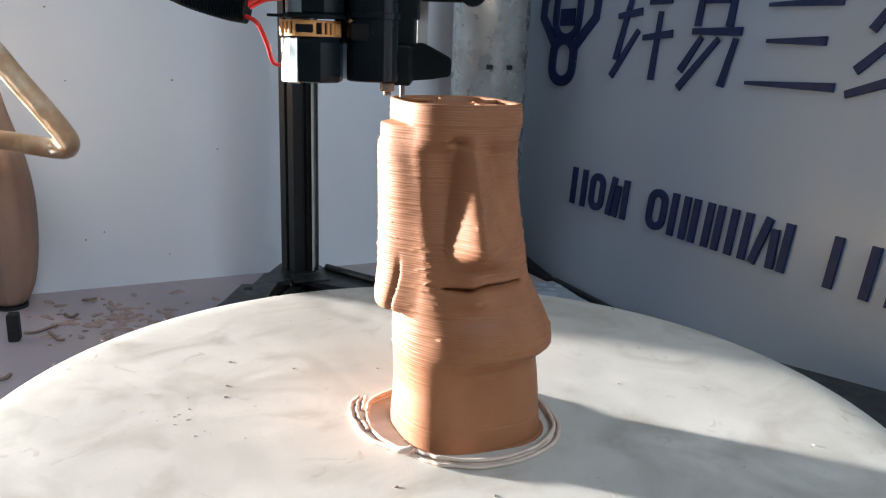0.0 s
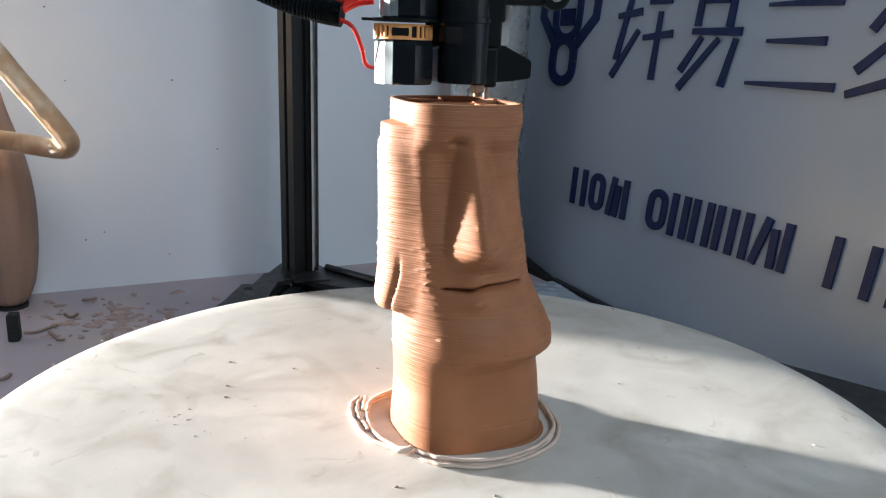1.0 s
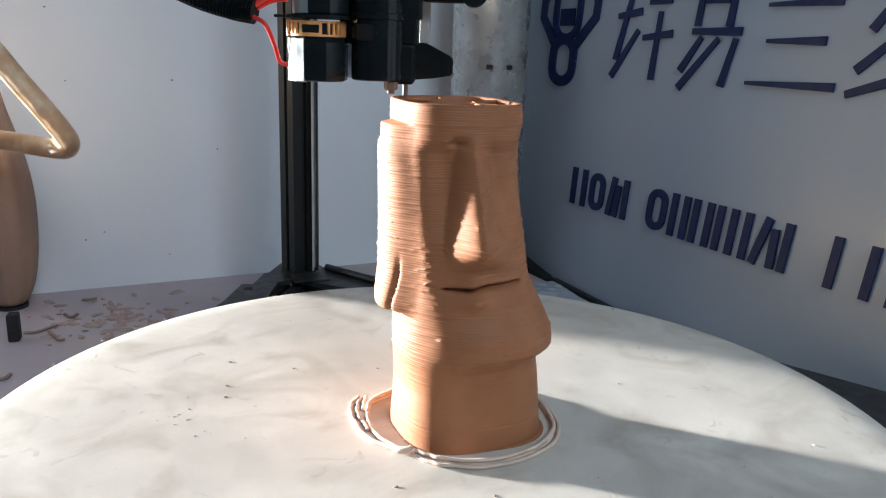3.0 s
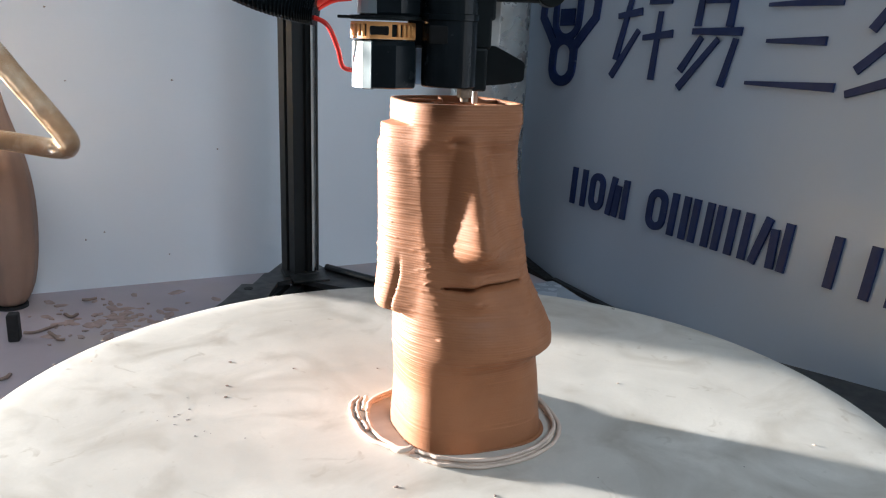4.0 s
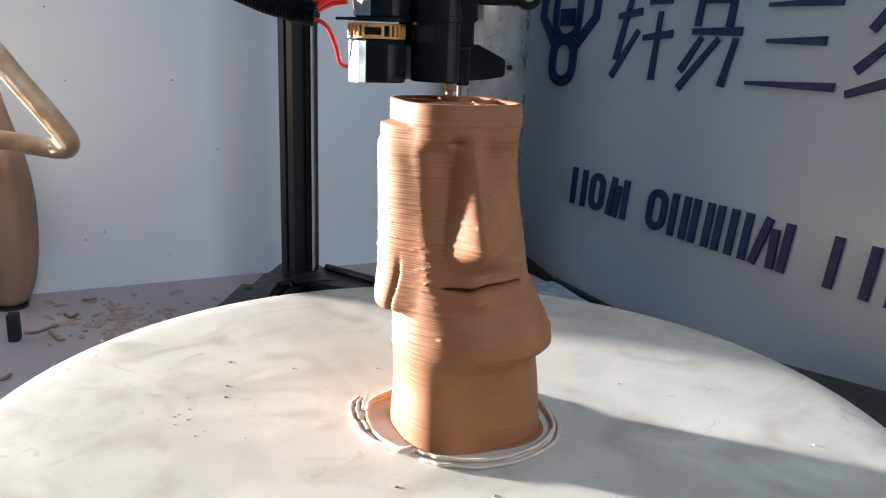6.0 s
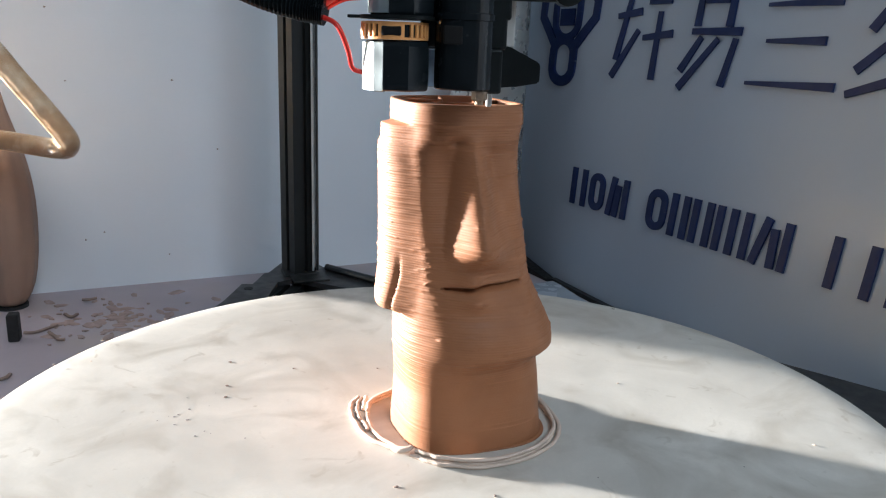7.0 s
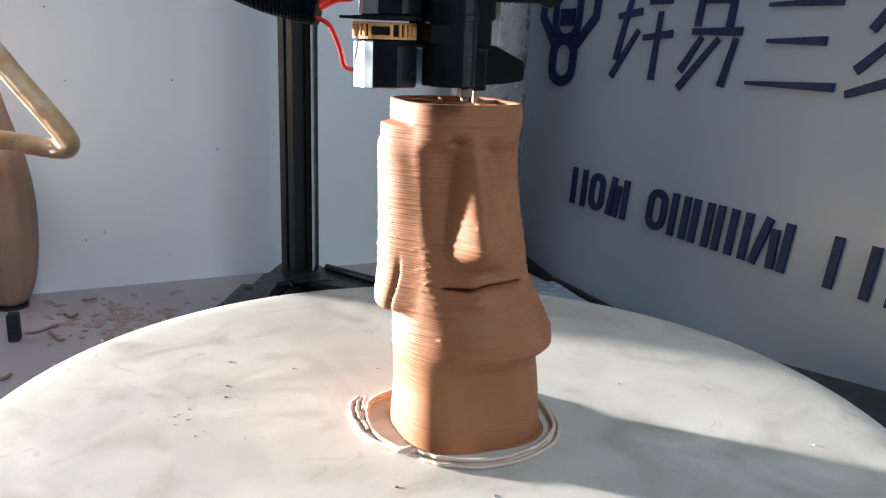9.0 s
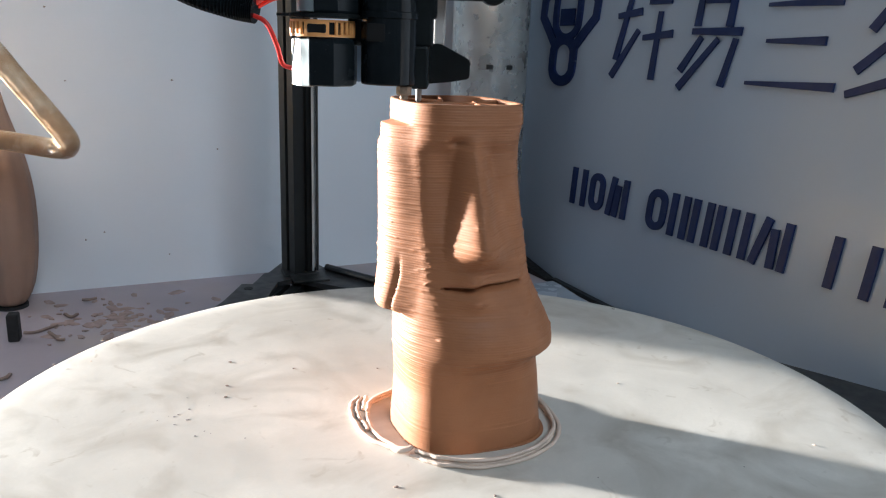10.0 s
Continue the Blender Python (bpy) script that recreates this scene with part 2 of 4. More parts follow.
def printer_frame():
    ob = empty("printer_frame", (0, 0, FLOOR))
    rad = math.hypot(POST.x, POST.y)
    a0 = math.atan2(POST.y, POST.x)
    posts = [Vector((rad * math.cos(a0 + k * 2 * math.pi / 3), rad * math.sin(a0 + k * 2 * math.pi / 3), 0)) for k in range(3)]
    back = Matrix.Translation((0, 0, -FLOOR))
    for k, c in enumerate(posts):
        inward = math.atan2(-c.y, -c.x)
        # slotted column
        bm = bmesh.new()
        turn = Matrix.Rotation(inward + (radians(20) if k == 0 else 0), 4, "Z")
        outline = [turn @ Vector((u, v, 0)) for u, v in extrusion_profile(0.0192)]
        lo = [bm.verts.new((c.x + v.x, c.y + v.y, -0.0365)) for v in outline]
        hi = [bm.verts.new((c.x + v.x, c.y + v.y, 1.3)) for v in outline]
        for i in range(len(lo)):
            bm.faces.new((lo[i], lo[(i + 1) % len(lo)], hi[(i + 1) % len(lo)], hi[i]))
        bm.faces.new(lo)
        bm.faces.new(hi[::-1])
        bm.transform(back)
        part("column", bm, BLACK, ob, "black slotted aluminium column")
        # gusset plate
        bm = bmesh.new()
        spin = Matrix.Rotation(k * 2 * math.pi / 3, 3, "Z")
        corner_plate(bm, c, spin, -0.044, -0.037)
        bm.transform(back)
        pl = part("corner_plate", bm, PLATE, ob, "dark grey steel corner plate")
        # black discs on the plate stand for the shade in its bolt holes
        for hole in ((-0.056, -0.095, 0), (0.150, -0.075, 0)):
            bm = bmesh.new()
            at = c + spin @ Vector(hole)
            lathe(bm, [(0.0065, -0.0370), (0.0065, -0.0364)], 20, at)
            bm.transform(back)
            part("bolt_hole", bm, RUBBER, pl)
        # raised motor mount and foot
        bm = bmesh.new()
        m = Matrix.Translation(c) @ Matrix.Rotation(inward, 4, "Z")
        box(bm, (-0.014, -0.026, -0.037), (0.026, 0.026, -0.0335), 0.0006, m)
        box(bm, (0.026, -0.020, -0.037), (0.062, 0.034, -0.0340), 0.0006, m)
        bm.transform(back)
        part("post_socket", bm, BLACK, ob)
        bm = bmesh.new()
        lathe(bm, [(0.024, FLOOR), (0.024, FLOOR + 0.02), (0.012, FLOOR + 0.03), (0.012, -0.0445)], 20, c)
        bm.transform(back)
        part("foot", bm, RUBBER, ob)
        # beam to the next corner
        e = posts[(k + 1) % 3]
        along = (e - c).normalized()
        side = along.cross(Z)
        bm = bmesh.new()
        prism(bm, [(u, v) for u, v in extrusion_profile(0.02)], (e - c).length - 0.06, side, Z, along, c + along * 0.03 + Vector((0, 0, -0.0650)))
        bm.transform(back)
        part("base_beam", bm, BLACK, ob, "black aluminium base beam")
    # toothed belt beside the back column
    bm = bmesh.new()
    bx, by = POST.x + 0.0260, POST.y - 0.012
    box(bm, (bx - 0.0022, by - 0.004, -0.031), (bx, by + 0.004, 1.28))
    for i in range(300):
        z = -0.025 + i * 0.003
        box(bm, (bx, by - 0.004, z), (bx + 0.0016, by + 0.004, z + 0.0015))
    bm.transform(back)
    part("belt", bm, BELT, ob, "pale toothed drive belt")
    bm = bmesh.new()
    box(bm, (bx + 0.0035, by - 0.003, -0.03), (bx + 0.0065, by + 0.006, 1.28), 0.0006)
    bm.transform(back)
    part("guide_rail", bm, BLACK, ob)
    # long wing bar that runs from the back corner under the bed
    bm = bmesh.new()
    tube(bm, [POST + Vector((0.042, 0.010, -0.0315)), POST + Vector((0.160, -0.076, -0.0315))], 0.0055, 10)
    bm.transform(back)
    part("brace", bm, PLATE, ob)
    bm = bmesh.new()
    ring = [(0.38, 0.25), (0.434, 0.205), (0.481, 0.166), (0.63, 0.02), (0.64, -0.12), (0.55, -0.14), (0.42, 0.03), (0.36, 0.10)]
    prism(bm, ring, 0.006, X, Y, Z, Vector((0, 0, -0.0362)))
    bm.transform(back)
    side = part("side_plate", bm, PLATE, ob, "dark steel side plate")
    # black discs again in place of shaded holes
    for x, y in ((0.462, 0.118), (0.55, 0.04)):
        bm = bmesh.new()
        lathe(bm, [(0.006, -0.0302), (0.006, -0.0296)], 16, (x, y, 0))
        bm.transform(back)
        part("bolt_hole", bm, RUBBER, side)
    return tagged(ob, "black aluminium base and columns of a delta printer", "printer frame")


# ---- the printed head-shaped figure: ONE plain mesh of stacked clay beads ----
SECTIONS = [  # z, centre x, centre y, half width, front, back, squareness
    (0.000, 0.0153, 0.0100, 0.0628, 0.0610, 0.0420, 3.0), (0.045, 0.0138, 0.0110, 0.0589, 0.0570, 0.0420, 3.2),
    (0.078, 0.0118, 0.0117, 0.0599, 0.0595, 0.0430, 2.4), (0.115, 0.0083, 0.0125, 0.0574, 0.0600, 0.0440, 2.3),
    (0.140, 0.0064, 0.0130, 0.0530, 0.0525, 0.0460, 2.9), (0.210, -0.0019, 0.0152, 0.0489, 0.0450, 0.0510, 3.6),
    (0.239, -0.0029, 0.0161, 0.0482, 0.0435, 0.0515, 3.6), (0.2525, -0.0021, 0.0165, 0.0466, 0.0495, 0.0515, 3.6),
    (0.264, -0.0011, 0.0169, 0.0479, 0.0505, 0.0515, 3.6), (0.277, -0.0015, 0.0173, 0.0469, 0.0495, 0.0515, 3.6)]
FACE_TURN = radians(22)
TOP = 0.277
NOSE_U = -0.006


def step(a, b, x):
    t = min(1.0, max(0.0, (x - a) / (b - a)))
    return t * t * (3 - 2 * t)


def bell(x, s):
    return math.exp(-(x / s) ** 2)


def section(z):
    for lo, hi in zip(SECTIONS, SECTIONS[1:]):
        if z <= hi[0]:
            t = step(lo[0], hi[0], z) if hi[0] - lo[0] < 0.02 else max(0.0, (z - lo[0]) / (hi[0] - lo[0]))
            return [a + (b - a) * t for a, b in zip(lo[1:], hi[1:])]
    return list(SECTIONS[-1][1:])


def relief(u, v, z, a, bf):
    """How far the surface stands out of the plain section: towards the front."""
    front = step(0.35, 0.8, -v / bf)
    du = u - NOSE_U - 0.004 * step(0.165, 0.215, z)
    out = 0.0
    # eye hollows under the brow
    hollow = step(0.150, 0.195, z) * (1 - step(0.230, 0.252, z))
    near = step(0.005, 0.020, abs(du))
    out -= hollow * near * (0.0060 * (1 - 0.5 * step(0.016, 0.036, -du)) if du < 0 else 0.0025 * (1 - step(0.012, 0.046, du)))
    # long nose that broadens downwards and runs out in a narrow tip
    k = step(0.144, 0.171, z) * (1 - step(0.236, 0.262, z))
    s = min(1.0, max(0.0, (0.250 - z) / 0.085))
    half = 0.011 + 0.012 * s
    high = 0.008 + 0.023 * s ** 0.8
    shape = max(0.0, 1 - (-du / half) ** 1.5) if du < 0 else 1 - step(-0.002, 0.016 + 0.026 * s, du)
    out += high * shape * k
    # lips and mouth slit
    out += 0.0130 * bell(z - 0.1440, 0.006) * bell(du + 0.006, 0.010)
    out += 0.0090 * bell(z - 0.1280, 0.0060) * bell(du + 0.006, 0.011)
    slit = 1 - step(0.030, 0.036, abs(du - 0.006))
    out -= 0.0065 * bell(z - 0.1365 - 0.03 * du, 0.0017) * slit
    out += 0.0016 * bell(z - 0.1415 - 0.03 * du, 0.0030) * slit
    out -= 0.006 * bell(z - 0.2490, 0.004) * bell(du + 0.013, 0.006)
    out -= 0.003 * bell(z - 0.114, 0.008) * bell(du, 0.028)
    return out * front


def chin(angle, z):
    """The jutting jaw, strongest at the right front."""
    up = step(0.069, 0.086, z) * (1 - step(0.092, 0.145, z))
    low = step(0.046, 0.084, z) * (1 - step(0.086, 0.135, z))
    return (0.0158 * up * max(0.0, math.cos(angle - radians(-50))) ** 1.6
            + 0.0075 * low * max(0.0, math.cos(angle - radians(-116))) ** 2)


def ear(v, z):
    h = step(0.1085, 0.1130, z) * (1 - step(0.2585, 0.2610, z))
    low = 1 - step(0.140, 0.165, z)
    lobe = 1 + 0.06 * bell(z - 0.120, 0.012)
    up = step(0.195, 0.250, z)
    edge = step(-0.036 + 0.007 * up, -0.004 + 0.001 * up, v)
    return ((0.0150 - 0.0045 * step(0.13, 0.20, z)) * h * lobe * edge * (1 - step(0.016, 0.024, v))
            - 0.0022 * low * step(0.104, 0.112, z) * bell(v + 0.0150 + 0.10 * (z - 0.11), 0.0016))


def stone_head():
    layers, per, n = 138, 4, 232
    lh = TOP / layers
    rng = np.random.RandomState(4)
    wob = rng.normal(0, 0.00011, layers)
    shift = rng.normal(0, 0.00008, (layers, 2))
    ca, sa = math.cos(FACE_TURN), math.sin(FACE_TURN)
    verts, faces = [], []
    prof = (-0.00020, 0.00003, 0.00006, 0.00002)

    def ring(z, extra, sx, sy, inner=0.0):
        cx, cy, a, bf, bb, sq = section(z)
        for i in range(n):
            t = 2 * math.pi * i / n
            c, s = math.cos(t), math.sin(t)
            # the cheek that faces the window is cut off at a slant
            slant = bell((math.degrees(t) - 228 + 180) % 360 - 180, 38)
            q = sq + (min(sq, 3.3 - 0.7 * step(0.236, 0.252, z)) - sq) * slant
            r = (abs(c) ** q + abs(s) ** q) ** (-1 / q)
            u, v = a * r * c, (bb if s > 0 else bf) * r * s
            ln = math.hypot(u, v)
            if not inner:
                v0 = v
                v -= relief(u, v, z, a, bf)
                if abs(u) > 0.6 * a:
                    u += -ear(v0, z) if u < 0 else 0.0046 * step(0.085, 0.155, z) * (1 - step(0.2585, 0.2610, z)) * step(-0.036, -0.004, v0) * (1 - step(0.016, 0.030, v0))
                g = chin(t if t < math.pi else t - 2 * math.pi, z)
                g += noise.noise((u * 55, v * 55, z * 420)) * (0.00016 + 0.00020 * slant) * (0.3 + 0.7 * step(0.050, 0.085, z)) + noise.noise((u * 16, v * 16, z * 30)) * 0.0006
                rough = step(0.10, 0.135, z) * (1 - step(0.155, 0.185, z)) * step(0.2, 0.7, -u / a) * (1 - step(0.92, 1.02, -u / a))
                g += rough * max(0, noise.noise((u * 170 + 7, v * 170, z * 480)) - 0.15) * 0.0012
                # a few torn blobs along the cheek
                g += 0.0009 * step(0.60, 0.66, noise.noise((u * 190 + 31, v * 190, z * 210))) * step(0.05, 0.08, z) * (1 - step(0.185, 0.205, z))
            else:
                g = -inner
            u += (u / ln) * (extra + g)
            v += (v / ln) * (extra + g)
            verts.append((cx + u * ca - v * sa + sx, cy + u * sa + v * ca + sy, z))

    rows = 0
    for j in range(layers):
        seam = -0.0007 if j == 9 else 0.0
        for q in range(per):
            ring((j + (0.02, 0.22, 0.52, 0.82)[q]) * lh, (prof[q] + wob[j] + seam) * (0.15 + 0.85 * step(0.045, 0.075, j * lh)), *(shift[j] * (0.2 + 0.8 * step(0.045, 0.075, j * lh))))
            rows += 1
    ring(TOP, -0.0007, 0, 0)
    for z, inn in ((TOP, 0.0042), (TOP - 0.0008, 0.0050), (TOP - 0.016, 0.0060), (TOP - 0.026, 0.0100)):
        ring(z, 0, 0, 0, inn)
    rows += 5
    for j in range(rows - 1):
        for i in range(n):
            faces.append((j * n + i, j * n + (i + 1) % n, (j + 1) * n + (i + 1) % n, (j + 1) * n + i))
    faces.append(tuple(range(n))[::-1])
    faces.append(tuple(range((rows - 1) * n, rows * n)))
    me = bpy.data.meshes.new("clay_figure")
    me.from_pydata(verts, [], faces)
    me.materials.append(CLAY)
    me.polygons.foreach_set("use_smooth", [True] * (len(faces) - 2) + [False] * 2)
    # infill walls inside the open top
    bm = bmesh.new()
    bm.from_mesh(me)

    def w(u, v, z):
        return Vector((-0.0015 + u * ca - v * sa, 0.0173 + u * sa + v * ca, z))
    for k in range(8):
        z = TOP - 0.0026 - k * 0.0019
        tube(bm, smooth_path([w(-0.038, 0.036, z), w(-0.020, 0.022, z), w(-0.006, 0.018, z), w(0.004, 0.047, z)], 4), 0.0019, 8)
        tube(bm, smooth_path([w(0.004, -0.046, z), w(0.012, -0.012, z), w(0.020, 0.004, z), w(0.042, 0.012, z)], 4), 0.0019, 8)
        tube(bm, smooth_path([w(-0.036, -0.018, z), w(-0.018, -0.008, z), w(0.004, -0.014, z), w(0.030, -0.040, z)], 4), 0.0019, 8)
    bm.to_mesh(me)
    bm.free()
    ob = new("clay_figure", me)
    return tagged(ob, "half-finished terracotta clay stone-idol figure printed in layers", "clay figure")


# ---- brim of loose clay beads round the figure ----
def clay_brim():
    base = Vector((0.009, 0.0080, 0))
    ob = empty("clay_brim", base)

    def strand(knots, z=0.0016, wide=0.0019, lift=0.0, out=0.0, label=""):
        """A bead through (degrees, radius) knots; its last fifth may rise off the board."""
        pts = [Vector((r * math.cos(radians(a)), r * math.sin(radians(a)), 0)) for a, r in ((a, r + out) for a, r in knots)]
        path = smooth_path(pts, 8)
        for i, p in enumerate(path):
            t = i / (len(path) - 1)
            p.z = z + lift * step(0.72, 1.0, t)
            p += p.normalized() * 0.00035 * math.sin(i * 0.9 + out * 900 + z * 700)
        bm = bmesh.new()
        tube(bm, path, lambda t: wide * (1 + 0.08 * math.sin(37 * t + wide * 1e4)), 8, 0.85)
        part("clay_bead", bm, DRY_CLAY, ob, label, True)

    # the torn bundle
    strand(((160, 0.0945), (168, 0.0960), (178, 0.0930), (190, 0.0885), (208, 0.0850), (224, 0.0800), (236, 0.0772)), lift=0.0015)
    strand(((160, 0.0915), (168, 0.0905), (178, 0.0872), (188, 0.0835)))
    strand(((158, 0.0885), (166, 0.0855), (175, 0.0825)), wide=0.0021)
    strand(((191, 0.0815), (197, 0.0800), (202, 0.0800)), wide=0.0021)
    inner = ((122, 0.0770), (135, 0.0742), (147, 0.0735), (158, 0.0770), (168, 0.0795), (180, 0.0778), (198, 0.0765), (215, 0.0762), (234, 0.0765))
    strand(inner, lift=0.0012)
    strand(inner[:-3], z=0.0046)
    # the long unbroken run
    run = ((244, 0.0745), (254, 0.0765), (265, 0.0785), (288, 0.0818), (320, 0.0845), (350, 0.0862), (387, 0.0850), (412, 0.0800), (430, 0.0760))
    strand(run, z=0.0016)
    strand(run, z=0.0047)
    strand(((242, 0.0772), (254, 0.0805), (265, 0.0832), (288, 0.0868), (320, 0.0896), (350, 0.0915), (387, 0.0893), (410, 0.0850)), z=0.0017)
    bm = bmesh.new()
    tube(bm, smooth_path([(-0.053, -0.0575, 0.0026), (-0.049, -0.0620, 0.0030), (-0.0445, -0.0652, 0.0036), (-0.039, -0.0655, 0.0046), (-0.0355, -0.0620, 0.0056)], 5),
         lambda t: 0.0020 + 0.0018 * math.sin(math.pi * t), 8, 0.7)
    part("bead_end", bm, DRY_CLAY, ob, "torn pinched end of the bead", True)
    # a thin lip of clay where the figure meets the board
    bm = bmesh.new()
    lip = []
    cx, cy, a, bf, bb, sq = section(0.0)
    ca, sa = math.cos(FACE_TURN), math.sin(FACE_TURN)
    for k in range(73):
        t = radians(200 + 150 * k / 72)
        c, w = math.cos(t), math.sin(t)
        r = (abs(c) ** sq + abs(w) ** sq) ** (-1 / sq)
        u, v = a * r * c, (bb if w > 0 else bf) * r * w
        lip.append(Vector((cx + u * ca - v * sa - base.x, cy + u * sa + v * ca - base.y, 0.0006)))
    tube(bm, lip, lambda t: 0.0008 + 0.0022 * step(0.25, 0.8, t) * (1 - step(0.92, 1.0, t)), 8, 0.5)
    part("clay_lip", bm, CLAY, ob, "thin rim of clay round the foot of the figure", True)
    return tagged(ob, "broken ring of pale clay beads on the print bed", "clay brim")


# ---- crumbs ----
def lump(name, at, size, mat, flat=0.5, turn=0.0, seed=0):
    bm = bmesh.new()
    bmesh.ops.create_icosphere(bm, subdivisions=2, radius=1.0)
    for v in bm.verts:
        k = 1 + 0.45 * noise.noise(v.co * 1.7 + Vector((seed * 3.1, 0, 0)))
        v.co = Vector((v.co.x * size[0] * k, v.co.y * size[1] * k, (v.co.z * k + 0.6) * flat * min(size)))
        v.co.z = max(0.0, v.co.z)
    ob = mesh_object(name, bm, mat, True)
    ob.location, ob.rotation_euler = at, (0, 0, turn)
    return ob


def ground_point(x, y, z):
    """Where the view line through a point of the picture plane (tangents right and down) meets the height z."""
    d = LENS.to_3x3() @ Vector((x, -y, -1))
    k = (z - EYE.z) / d.z
    return EYE + d * k


# ---- the vase on its stand, and the clay hose ----
def brown_vase():
    c = Vector((-0.703, 0.580, FLOOR))
    ob = empty("brown_vase", c)
    bm = bmesh.new()
    rows = [(0.016, 0.004), (0.024, 0.008), (0.0375, 0.032), (0.0465, 0.085), (0.0500, 0.15), (0.0480, 0.195), (0.0425, 0.235), (0.0330, 0.275), (0.0230, 0.31), (0.0180, 0.33),
            (0.0165, 0.345), (0.0125, 0.345), (0.0140, 0.33), (0.0180, 0.31)]
    lathe(bm, rows, 96, squash=lambda a: 1 + 0.022 * math.cos(11 * a + 0.6))
    body = part("vase_body", bm, VASE, ob, "smooth matt brown clay body", True)
    sub = body.modifiers.new("round", "SUBSURF")
    sub.levels = sub.render_levels = 1
    bm = bmesh.new()
    lathe(bm, [(0.014, 0.0), (0.025, 0.0), (0.025, 0.005), (0.014, 0.005)], 32)
    part("foot_ring", bm, RUBBER, ob)
    return tagged(ob, "tall rounded brown clay vase on the floor", "vase")


def rubber_block():
    bm = bmesh.new()
    box(bm, (-0.0078, -0.010, 0.0), (0.0078, 0.010, 0.041), 0.0025)
    ob = mesh_object("rubber_block", bm, RUBBER)
    ob.location, ob.rotation_euler = (-0.623, 0.440, FLOOR), (0, 0, 0.3)
    return tagged(ob, "small black rubber block on the floor beside the vase", "block")


def clay_hose():
    pts = [(-1.1, 0.44, 0.52), (-0.95, 0.42, 0.30), (-0.80, 0.44, 0.195), (-0.70, 0.472, 0.169), (-0.647, 0.490, 0.1636), (-0.602, 0.487, 0.1592), (-0.559, 0.475, 0.1563), (-0.530, 0.452, 0.1604),
           (-0.5156, 0.43, 0.1738), (-0.517, 0.41, 0.194), (-0.527, 0.395, 0.218), (-0.553, 0.38, 0.260), (-0.5845, 0.365, 0.309), (-0.70, 0.33, 0.45), (-0.90, 0.28, 0.62)]
    ob = empty("clay_hose", pts[5])
    back = Matrix.Translation(-ob.location)
    bm = bmesh.new()
    tube(bm, smooth_path(pts, 12), 0.0143, 20)
    bm.transform(back)
    wall = part("clear_tube", bm, HOSE, ob, "clear plastic tube wall", True)
    wall.visible_shadow = False
    bm = bmesh.new()
    tube(bm, smooth_path(pts, 12), lambda s: 0.0132 + 0.0005 * math.sin(s * 90) * math.sin(s * 37), 20)
    bm.transform(back)
    part("clay_filling", bm, HOSE_CLAY, ob, "beige clay inside the tube", True)
    return tagged(ob, "bent clear hose filled with beige clay", "hose")


def duct_pipe():
    ob = empty("metal_duct", (0.0665, 0.875, FLOOR))
    bm = bmesh.new()
    lathe(bm, [(0.0700, 0.0), (0.0700, 0.9), (0.0700, 3.3)], 56)
    part("pipe", bm, DUCT, ob, "dull galvanised sheet pipe", True)
    for z, a in ((0.398, -92), (0.398, -62), (0.30, -92)):
        bm = bmesh.new()
        box(bm, (0.0692, -0.006, z - 0.004), (0.0712, 0.006, z + 0.004), 0.0006, Matrix.Rotation(radians(a), 4, "Z"))
        part("clip", bm, RUBBER, ob)
    return tagged(ob, "dull grey galvanised pipe standing in the corner", "pipe")


# ---- leaning sign board ----
D0 = 0.5527        # its foot, along E1
S0 = 0.95          # s runs from here towards the camera, along -E2


def board_point(s, v, w=0.0):
    th = radians(max(0.0, 11.0 * s))
    base = E1 * D0 + E2 * (S0 - s) + Vector((0, 0, FLOOR))
    up = E1 * math.sin(th) + Z * math.cos(th)
    nrm = -E1 * math.cos(th) + Z * math.sin(th)
    return base + up * v + nrm * w


def board_sheet(bm, s0, s1, v0, v1, w0, w1, ns=24, nv=8, skew=0.0):
    def grid(w):
        return [[bm.verts.new(board_point(s0 + (s1 - s0) * i / ns + skew * j / nv, v0 + (v1 - v0) * j / nv, w)) for j in range(nv + 1)] for i in range(ns + 1)]
    a, b = grid(w0), grid(w1)
    for g in (a, b):
        for i in range(ns):
            for j in range(nv):
                bm.faces.new((g[i][j], g[i + 1][j], g[i + 1][j + 1], g[i][j + 1]))
    for i in range(ns):
        for j in (0, nv):
            bm.faces.new((a[i][j], a[i + 1][j], b[i + 1][j], b[i][j]))
    for j in range(nv):
        for i in (0, ns):
            bm.faces.new((a[i][j], a[i][j + 1], b[i][j + 1], b[i][j]))


def stroke(bm, pts, wide, w0=0.0005, w1=0.0042, taper=0.0):
    """A raised bar, even or widening, along points in the board's plane."""
    left, right = [], []
    p = [Vector(q) for q in pts]
    for i, c in enumerate(p):
        t = (p[min(i + 1, len(p) - 1)] - p[max(i - 1, 0)]).normalized()
        o = Vector((-t.y, t.x)) * wide * (1 + taper * (i / (len(p) - 1) - 0.5)) / 2
        left.append(c + o)
        right.append(c - o)
    ring = left + right[::-1]
    lo = [bm.verts.new(board_point(q.x, q.y, w0)) for q in ring]
    hi = [bm.verts.new(board_point(q.x, q.y, w1)) for q in ring]
    n, m = len(ring), len(p)
    for i in range(n):
        bm.faces.new((lo[i], lo[(i + 1) % n], hi[(i + 1) % n], hi[i]))
    for i in range(m - 1):
        for g in (lo, hi):
            bm.faces.new((g[i], g[i + 1], g[n - 2 - i], g[n - 1 - i]))


